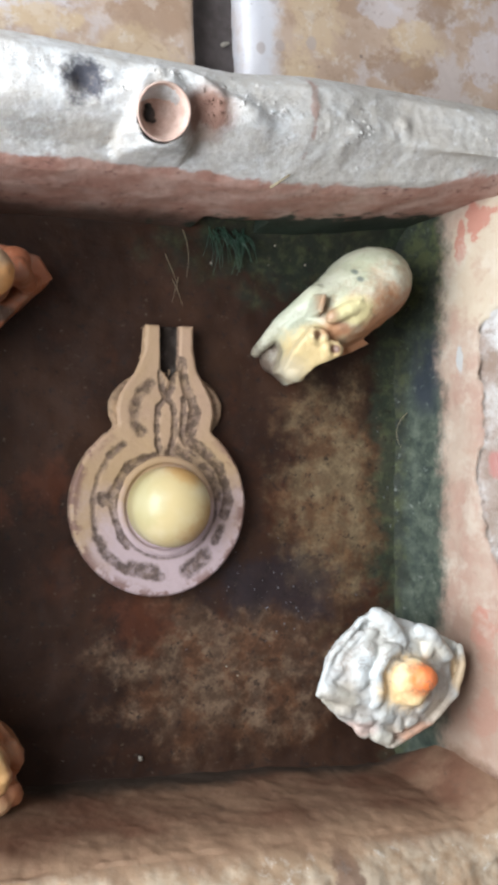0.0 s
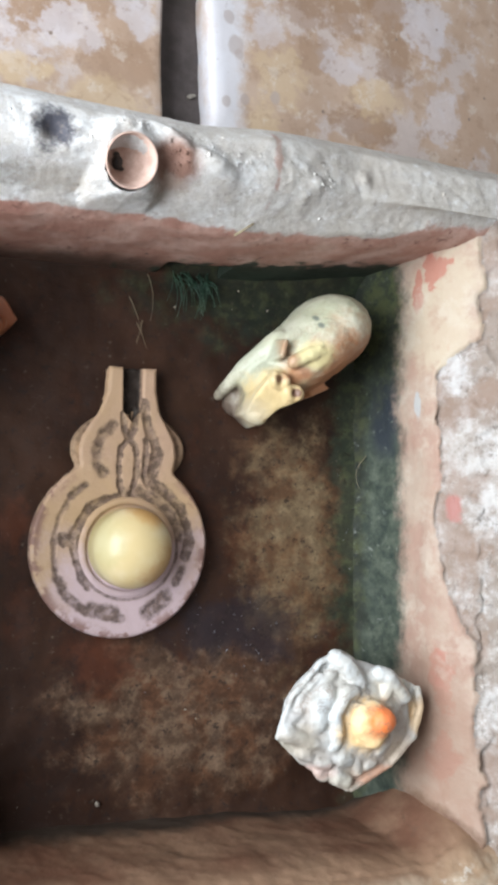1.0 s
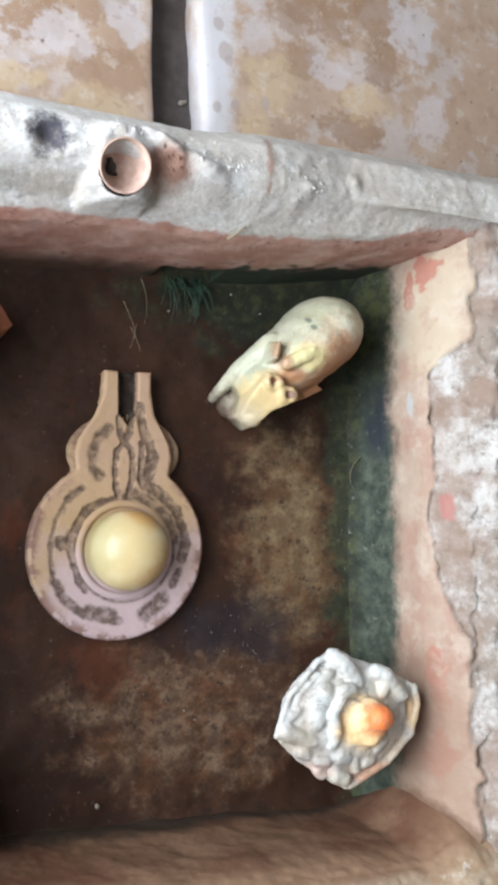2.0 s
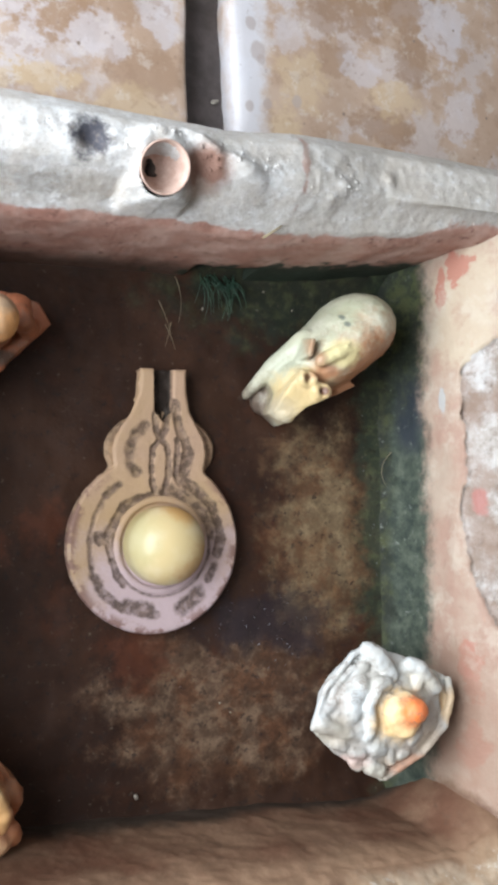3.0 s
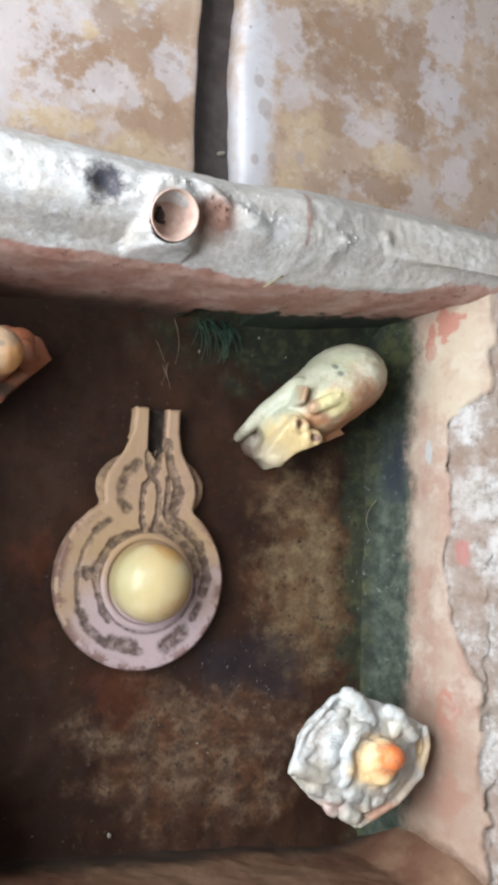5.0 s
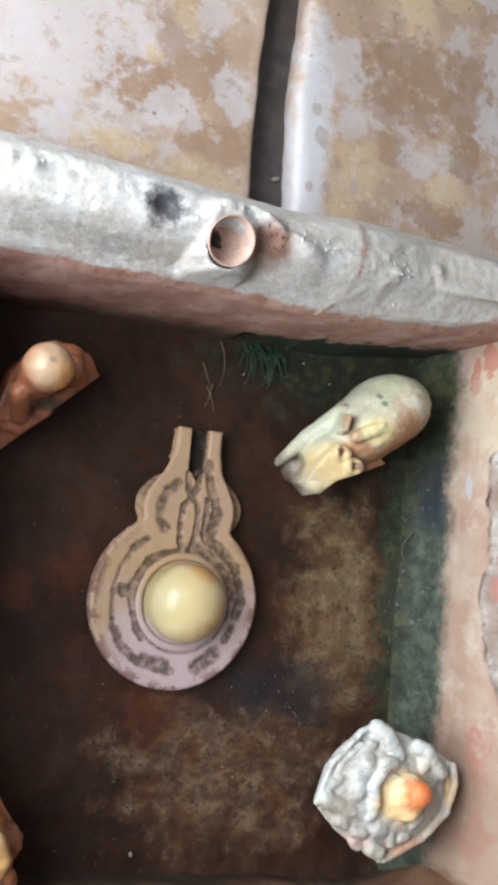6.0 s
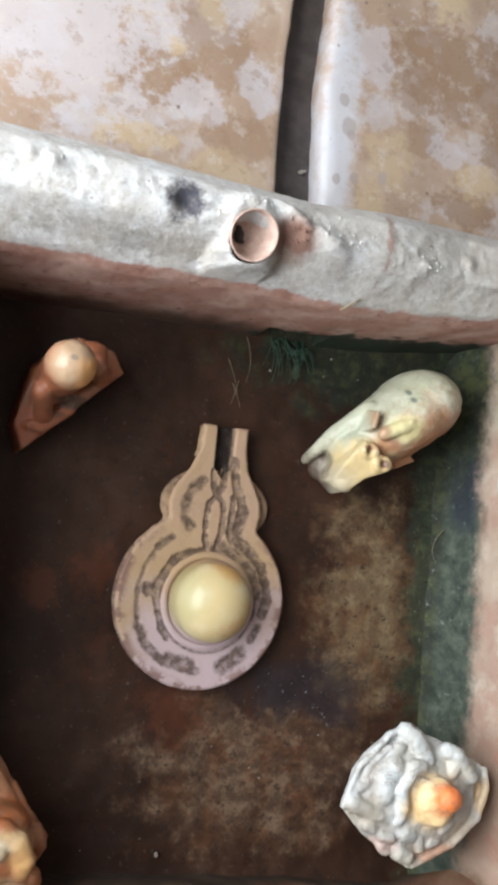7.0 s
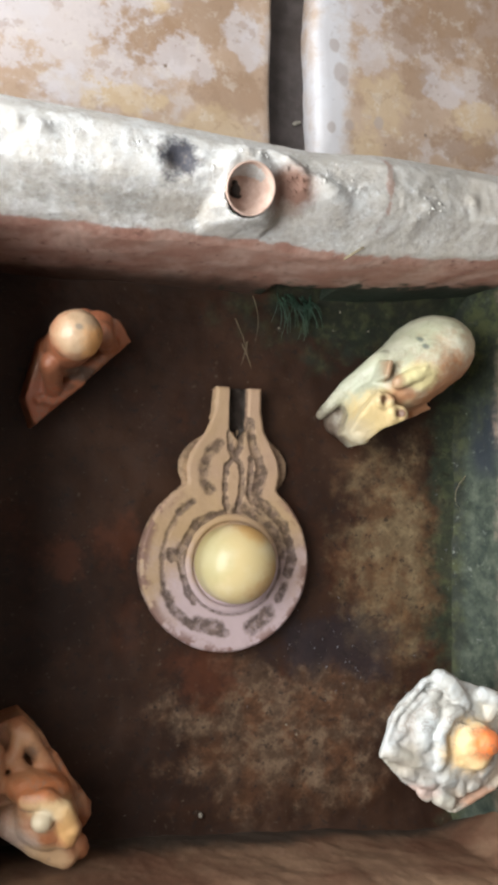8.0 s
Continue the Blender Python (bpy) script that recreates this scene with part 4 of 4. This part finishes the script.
def statue_carved():
    bm = bmesh.new()
    rim = [(0.172, -0.300), (0.196, -0.238), (0.246, -0.192), (0.283, -0.180), (0.309, -0.196), (0.330, -0.216), (0.370, -0.219), (0.417, -0.244), (0.428, -0.272), (0.412, -0.330), (0.367, -0.367), (0.294, -0.394), (0.212, -0.341)]
    prism(bm, [(0.362 + 0.4 * (x - 0.345), -0.330 + 0.5 * (y + 0.295), -0.005) for x, y in rim][::-1], [(x, y, 0.192) for x, y in rim][::-1])
    lumps(bm, ((0.0145, (0.270, -0.193, 0.198), (0.284, -0.202, 0.206), (0.306, -0.230, 0.206)), (0.0120, (0.262, -0.215, 0.198), (0.225, -0.250, 0.197), (0.200, -0.272, 0.195)), (0.0125, (0.338, -0.218, 0.21), (0.352, -0.222, 0.216), (0.386, -0.258, 0.208)),
               (0.0115, (0.352, -0.232, 0.212), (0.350, -0.250, 0.21)), (0.0125, (0.276, -0.240, 0.218), (0.290, -0.240, 0.218)),
               (0.0190, (0.252, -0.243, 0.204), (0.236, -0.258, 0.206), (0.236, -0.280, 0.205))) + ((0.0100, (0.270, -0.248, 0.222), (0.256, -0.271, 0.222), (0.262, -0.295, 0.220), (0.262, -0.314, 0.212)),
               (0.0145, (0.189, -0.293, 0.196), (0.222, -0.306, 0.200), (0.262, -0.319, 0.202)), (0.0115, (0.240, -0.338, 0.202), (0.252, -0.342, 0.205)),
               (0.0160, (0.272, -0.333, 0.205), (0.284, -0.338, 0.204))) + ((0.0150, (0.268, -0.362, 0.200), (0.286, -0.372, 0.198)), (0.0110, (0.318, -0.352, 0.204), (0.330, -0.348, 0.204)),
               (0.0100, (0.338, -0.332, 0.208), (0.350, -0.322, 0.208)), (0.0110, (0.216, -0.324, 0.198), (0.226, -0.330, 0.199)), (0.0100, (0.242, -0.356, 0.198), (0.25, -0.362, 0.199)),
               (0.0095, (0.300, -0.345, 0.206), (0.305, -0.360, 0.204)), (0.0090, (0.256, -0.318, 0.21), (0.264, -0.326, 0.208)),
               (0.0065, (0.416, -0.250, 0.200), (0.419, -0.275, 0.203), (0.406, -0.318, 0.204), (0.362, -0.357, 0.203), (0.296, -0.385, 0.200)),
               (0.0050, (0.176, -0.300, 0.195), (0.198, -0.242, 0.198), (0.244, -0.198, 0.198), (0.279, -0.184, 0.196)), (0.0050, (0.192, -0.280, 0.198), (0.216, -0.238, 0.200), (0.245, -0.215, 0.2))))
    prism(bm, [(0.266, -0.248, 0.18), (0.352, -0.258, 0.18), (0.362, -0.305, 0.18), (0.326, -0.340, 0.18), (0.280, -0.322, 0.18)][::-1], [(0.274, -0.252, 0.224), (0.336, -0.262, 0.234), (0.346, -0.296, 0.230), (0.320, -0.328, 0.222), (0.284, -0.312, 0.222)][::-1])
    ellipsoid(bm, (0.316, -0.285, 0.222), (0.034, 0.033, 0.026), -10)
    ellipsoid(bm, (0.326, -0.281, 0.238), (0.022, 0.020, 0.018))
    ellipsoid(bm, (0.318, -0.308, 0.226), (0.017, 0.015, 0.016))
    ellipsoid(bm, (0.300, -0.288, 0.185), (0.114, 0.090, 0.035), -12)
    orange = (0.80, 0.18, 0.03)
    # the last two thin layers put crevice shade and dirt into the colour
    mat = carved("bluish_white_marble", (0.50, 0.53, 0.535), (0.42, 0.41, 0.375),
                 (((0.022, 0.012, 0.225), (0.048, 0.040, 0.035), (0.74, 0.50, 0.22), 0.85), ((0.034, 0.020, 0.25), (0.026, 0.024, 0.030), orange, 0.9), ((0.055, 0.014, 0.22), (0.014, 0.03, 0.024), (0.62, 0.22, 0.06), 0.6),
                  ((0.125, 0.01, 0.2), (0.014, 0.03, 0.03), (0.62, 0.42, 0.20), 0.75), ((0.075, 0.055, 0.2), (0.045, 0.025, 0.03), (0.55, 0.50, 0.40), 0.7), ((-0.015, -0.075, 0.2), (0.07, 0.022, 0.03), (0.54, 0.50, 0.40), 0.65), ((0.09, -0.045, 0.2), (0.03, 0.03, 0.03), (0.58, 0.50, 0.38), 0.7)) + (((0.05, -0.07, 0.2), (0.04, 0.014, 0.03), (0.72, 0.30, 0.16), 0.7),
                  ((-0.05, -0.055, 0.2), (0.025, 0.012, 0.03), (0.60, 0.32, 0.26), 0.55), ((-0.085, -0.005, 0.2), (0.03, 0.022, 0.03), (0.42, 0.38, 0.28), 0.6), ((-0.04, -0.01, 0.203), (0.09, 0.08, 0.013), (0.24, 0.20, 0.17), 0.55), ((0.06, -0.02, 0.203), (0.07, 0.08, 0.013), (0.30, 0.21, 0.15), 0.55)), 0.58, 0.55)
    return tagged(figure("stone_figure", bm, (0.29, -0.30, 0.0), mat, "bluish-white marble carving with an orange pigment mark", 0.0022, 3, 0.004), group=STATUES)


def statue_seated():
    bm = bmesh.new()
    low = [(-0.323, 0.165, -0.005), (-0.180, 0.305, -0.005), (-0.195, 0.340, -0.005), (-0.26, 0.355, -0.005), (-0.318, 0.30, -0.005), (-0.340, 0.212, -0.005)]
    high = [(-0.320, 0.169, 0.055), (-0.183, 0.304, 0.055), (-0.205, 0.330, 0.075), (-0.262, 0.340, 0.09), (-0.318, 0.285, 0.085), (-0.338, 0.205, 0.065)]
    prism(bm, low[::-1], high[::-1])
    ellipsoid(bm, (-0.284, 0.280, 0.12), (0.038, 0.033, 0.075), 40)
    limb(bm, (-0.300, 0.208, 0.062), (-0.262, 0.240, 0.070), 0.014, 0.013)
    limb(bm, (-0.252, 0.252, 0.070), (-0.212, 0.295, 0.062), 0.012, 0.012)
    limb(bm, (-0.300, 0.245, 0.085), (-0.272, 0.252, 0.085), 0.010, 0.010)
    limb(bm, (-0.318, 0.205, 0.068), (-0.282, 0.212, 0.064), 0.007, 0.006)
    limb(bm, (-0.312, 0.25, 0.13), (-0.300, 0.222, 0.08), 0.016, 0.014)
    limb(bm, (-0.245, 0.295, 0.14), (-0.222, 0.288, 0.08), 0.018, 0.014)
    ellipsoid(bm, (-0.290, 0.277, 0.205), (0.035, 0.034, 0.038))
    ellipsoid(bm, (-0.250, 0.306, 0.115), (0.030, 0.024, 0.030), 35)
    red = (0.34, 0.10, 0.05)
    # two near-black patches lie between the limbs on the lap
    mat = carved("ochre_stained_marble", (0.36, 0.125, 0.06), (0.27, 0.105, 0.055),
                 (((-0.020, 0.012, 0.225), (0.036, 0.036, 0.036), (0.38, 0.27, 0.17), 0.9), ((0.004, 0.0, 0.215), (0.024, 0.022, 0.03), (0.62, 0.28, 0.08), 0.8),
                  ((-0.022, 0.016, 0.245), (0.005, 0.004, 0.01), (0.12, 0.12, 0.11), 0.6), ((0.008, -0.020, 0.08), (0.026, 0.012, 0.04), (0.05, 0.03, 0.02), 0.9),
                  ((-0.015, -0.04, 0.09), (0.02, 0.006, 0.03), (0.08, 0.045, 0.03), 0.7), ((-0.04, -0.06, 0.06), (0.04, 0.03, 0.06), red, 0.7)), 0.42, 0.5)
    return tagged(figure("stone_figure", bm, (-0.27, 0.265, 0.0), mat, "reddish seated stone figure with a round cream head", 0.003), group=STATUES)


def statue_tall():
    bm = bmesh.new()
    rim = [(-0.326, -0.233), (-0.297, -0.262), (-0.250, -0.338), (-0.226, -0.360), (-0.231, -0.384), (-0.242, -0.400), (-0.226, -0.420), (-0.250, -0.442), (-0.302, -0.415), (-0.340, -0.375), (-0.378, -0.32), (-0.362, -0.245)]
    prism(bm, [(-0.305 + 0.93 * (x + 0.305), -0.335 + 0.93 * (y + 0.335), -0.005) for x, y in rim], [(x, y, 0.095) for x, y in rim])
    # upper half: two arms round a hollow, then the brow
    lumps(bm, ((0.013, (-0.332, -0.250, 0.100), (-0.318, -0.262, 0.108), (-0.285, -0.312, 0.106)), (0.012, (-0.330, -0.262, 0.106), (-0.338, -0.290, 0.112), (-0.322, -0.306, 0.112)),
               (0.016, (-0.366, -0.275, 0.112), (-0.362, -0.320, 0.118)), (0.008, (-0.285, -0.290, 0.098), (-0.255, -0.335, 0.098)), (0.012, (-0.246, -0.352, 0.096), (-0.238, -0.372, 0.096))))
    ellipsoid(bm, (-0.305, -0.326, 0.118), (0.048, 0.026, 0.040), -12)
    ellipsoid(bm, (-0.292, -0.365, 0.115), (0.044, 0.042, 0.042), -35)
    # a curved crest bent round a small ball
    lumps(bm, ((0.0145, (-0.322, -0.330, 0.150), (-0.300, -0.328, 0.158), (-0.278, -0.344, 0.158), (-0.264, -0.370, 0.152), (-0.268, -0.388, 0.142)),
               (0.022, (-0.338, -0.372, 0.100), (-0.300, -0.402, 0.100), (-0.262, -0.424, 0.098)), (0.011, (-0.282, -0.384, 0.138), (-0.276, -0.392, 0.134)), (0.014, (-0.244, -0.412, 0.095), (-0.240, -0.424, 0.090))))
    ellipsoid(bm, (-0.304, -0.356, 0.158), (0.0145, 0.014, 0.015))
    # small dark patches lie in the arms' hollow and beside the crest's ball
    mat = carved("orange_stained_marble", (0.34, 0.125, 0.055), (0.40, 0.20, 0.10),
                 (((-0.010, 0.004, 0.16), (0.036, 0.018, 0.03), (0.62, 0.44, 0.24), 0.9), ((0.016, -0.022, 0.155), (0.014, 0.03, 0.03), (0.58, 0.34, 0.14), 0.85), ((-0.019, -0.011, 0.168), (0.016, 0.015, 0.02), (0.56, 0.47, 0.33), 0.95),
                  ((-0.010, 0.028, 0.14), (0.05, 0.016, 0.04), (0.40, 0.13, 0.045), 0.8), ((-0.045, -0.045, 0.11), (0.03, 0.035, 0.05), (0.52, 0.40, 0.33), 0.85), ((-0.008, -0.072, 0.11), (0.04, 0.03, 0.05), (0.56, 0.38, 0.22), 0.75),
                  ((-0.030, 0.066, 0.105), (0.012, 0.014, 0.02), (0.09, 0.05, 0.03), 0.85), ((-0.032, 0.002, 0.135), (0.014, 0.006, 0.02), (0.14, 0.09, 0.07), 0.85), ((0.035, -0.055, 0.10), (0.022, 0.022, 0.04), (0.34, 0.12, 0.05), 0.7)), 0.5, 0.45)
    return tagged(figure("stone_figure", bm, (-0.285, -0.345, 0.0), mat, "orange-stained upright stone figure on a block base", 0.0026, 4, 0.003), group=STATUES)


statue_round()
statue_carved()
statue_seated()
statue_tall()


# ---- small things ----
def clay_cup():
    thing = tagged(new("clay_cup"), "small terracotta cup set into the kerb's crust", "cup")
    thing.matrix_world = pose(-0.101, 0.455, 0.3425, 22, 6, 0)
    bm = bmesh.new()
    lathe(bm, [(0.0005, -0.050), (0.014, -0.050), (0.026, -0.034), (0.0325, -0.004), (0.034, 0.0), (0.033, 0.0015), (0.0305, -0.002), (0.026, -0.026), (0.015, -0.040), (0.0005, -0.043)], turns=56)
    part("bowl", bm, TERRACOTTA, thing)
    bm = bmesh.new()
    for c, r in (((-0.004, -0.006, -0.0385), (0.007, 0.009, 0.005)), ((0.001, -0.012, -0.0385), (0.005, 0.003, 0.003)), ((-0.006, 0.003, -0.0395), (0.004, 0.004, 0.004))):
        ellipsoid(bm, c, r)
    part("burnt_wick", bm, SLUDGE, thing, "charred wick remains")


clay_cup()


def kerb_crumbs():
    """Loose lime crumbs lying on the kerb's crust, thickest behind the cup."""
    tree = kdtree.KDTree(len(wall_north.data.vertices))
    for v in wall_north.data.vertices:
        tree.insert((v.co.x, v.co.y, 0 if v.co.z > 0.24 else 9), v.index)
    tree.balance()
    dice = random.Random(21)
    bm = bmesh.new()
    for k in range(210):
        if k < 60:
            a, d = dice.uniform(0.1, 2.9), dice.gauss(0.052, 0.007)
            x, y = -0.095 + d * math.cos(a), 0.452 + d * math.sin(a)
        elif k < 95:
            x, y = dice.gauss(0.15, 0.035), dice.gauss(0.468, 0.022)
        elif k < 140:
            x, y = dice.uniform(-0.05, 0.06), dice.gauss(0.478, 0.012)
        else:
            x, y = dice.uniform(-0.45, 0.45), dice.uniform(0.43, 0.52)
        if math.hypot(x + 0.101, y - 0.455) < 0.04:
            continue
        place, index, _ = tree.find((x, y, 0))
        z = wall_north.data.vertices[index].co.z
        r = 0.0011 + 0.0024 * dice.random() ** 2.5
        made = bmesh.ops.create_icosphere(bm, subdivisions=1, radius=1, matrix=pose(place[0], place[1], z, dice.uniform(0, 60), dice.uniform(0, 60), dice.uniform(0, 180)) @ Matrix.Diagonal((r * dice.uniform(0.8, 1.7), r, r * 0.45, 1)))
        for v in made["verts"]:
            v.co += Vector((dice.uniform(-1, 1), dice.uniform(-1, 1), dice.uniform(-1, 1))) * r * 0.3
    tagged(part("lime_crumbs", bm, FAR), "loose pale lime crumbs on the kerb's crust", "crumbs", kind="stuff")


kerb_crumbs()


def blade(bm, points, r):
    """A thin stalk through the points."""
    rings = []
    for k, p in enumerate(points):
        q = points[min(k + 1, len(points) - 1)] if k < len(points) - 1 else p
        o = points[k - 1] if k else p
        m = Matrix.Translation(p) @ turn_to(o, q)
        s = r * (1 - 0.7 * k / (len(points) - 1))
        rings.append([bm.verts.new(m @ Vector((s * math.cos(a), s * math.sin(a), 0))) for a in (0, 2.1, 4.2)])
    for a, b in zip(rings, rings[1:]):
        for k in range(3):
            bm.faces.new((a[k], a[(k + 1) % 3], b[(k + 1) % 3], b[k]))


GRASS = plain("green_grass", (0.02, 0.06, 0.038), (0.05, 0.105, 0.065), 0.45)
STRAW = plain("dry_straw", (0.28, 0.23, 0.14), (0.2, 0.16, 0.1), 0.6)


def curved(start, end, sag, n=5):
    s, e = Vector(start), Vector(end)
    return [s.lerp(e, k / n) + Vector(sag) * (4 * (k / n) * (1 - k / n)) for k in range(n + 1)]


rng = random.Random(4)
bm = bmesh.new()
for k in range(46):
    x = rng.uniform(0.072, 0.135)
    start = (x, 0.408 + rng.uniform(-0.01, 0.01), 0.004 + rng.uniform(0, 0.008))
    end = (x + rng.uniform(-0.015, 0.035), 0.36 + rng.uniform(-0.025, 0.03), 0.006 + rng.uniform(0, 0.012))
    blade(bm, curved(start, end, (0, 0, 0.012)), 0.0011)
tagged(part("grass_tuft", bm, GRASS), "thin green grass growing from the drain opening", "grass", kind="stuff")

for start, end, sag in (((0.028, 0.405, 0.012), (0.035, 0.33, 0.008), (0.005, 0, 0.006)), ((0.0, 0.365, 0.008), (0.022, 0.31, 0.008), (0, 0, 0.004)),
                        ((0.022, 0.33, 0.007), (0.012, 0.29, 0.007), (0, 0, 0.003)), ((0.012, 0.325, 0.008), (0.03, 0.285, 0.006), (0, 0, 0.003)),
                        ((0.43, 0.12, 0.03), (0.43, 0.06, 0.012), (-0.015, 0, 0.0))):
    bm = bmesh.new()
    blade(bm, curved(start, end, sag), 0.0008)
    tagged(part("straw", bm, STRAW), "thin dry straw stalk on the pit floor", "straw", group="straws")

bm = bmesh.new()
limb(bm, (0.078, 0.412, 0.248), (0.095, 0.424, 0.270), 0.0018, 0.0014)
tagged(part("twig", bm, STRAW), "short dry twig stuck to the kerb", "twig")

bm = bmesh.new()
ellipsoid(bm, (0, 0, 0.004), (0.0035, 0.0048, 0.0035), 20)
for v in bm.verts:
    v.co *= 1 + 0.2 * wobble(v.co, 120)
pebble = part("pebble", bm, plain("grey_pebble", (0.20, 0.175, 0.14), (0.15, 0.125, 0.10)))
pebble.location = (-0.038, -0.425, 0.002)
tagged(pebble, "small pale pebble on the pit floor", "pebble")

rng = random.Random(9)
bm = bmesh.new()
for k in range(12):
    c = (rng.uniform(0.05, 0.33), rng.uniform(0.34, 0.40), 0.004) if k < 8 else (rng.uniform(-0.3, 0.4), rng.uniform(-0.42, 0.3), 0.003)
    s = rng.uniform(0.0012, 0.003)
    bmesh.ops.create_icosphere(bm, subdivisions=1, radius=1, matrix=pose(*c, rng.uniform(0, 90), 0, rng.uniform(0, 180)) @ Matrix.Diagonal((s, s * rng.uniform(0.5, 1), s * 0.7, 1)))
tagged(part("crumbs", bm, plain("pale_crumbs", (0.32, 0.28, 0.22), (0.22, 0.19, 0.15)), smooth=False), "scattered pale plaster crumbs on the pit floor", "crumbs", kind="stuff")

# opaque grey glossy specks added to imitate the wet floor's glints
bm = bmesh.new()
for k in range(60):
    x, y = (rng.gauss(0.2, 0.07), rng.gauss(-0.19, 0.05)) if k < 45 else (rng.gauss(0.41, 0.01), rng.uniform(-0.15, 0.2))
    s = rng.uniform(0.0005, 0.0011)
    bmesh.ops.create_icosphere(bm, subdivisions=1, radius=1, matrix=pose(x, y, pit_height(x, y) + 0.0006, 0, 0, rng.uniform(60, 120)) @ Matrix.Diagonal((s * rng.uniform(1, 2.5), s * 0.8, s * 0.6, 1)))
m = Mat("floor_glints")
tagged(part("floor_glints", bm, m.done(m.mix(m.noise(200), (0.10, 0.10, 0.11), (0.3, 0.3, 0.33)), 0.08)), "small grey specks added as glints on the damp pit floor", "water", kind="stuff")

bm = bmesh.new()
for c, r in (((0, 0, 0.003), (0.006, 0.004, 0.004)), ((0.006, 0.003, 0.002), (0.004, 0.003, 0.003))):
    ellipsoid(bm, c, r, 25)
crumb = part("debris", bm, plain("pale_debris", (0.28, 0.26, 0.22), (0.2, 0.18, 0.15)))
crumb.location = (0.089, 0.700, GAP - 0.003)
tagged(crumb, "pale bit of debris lying in the drain channel", "debris")
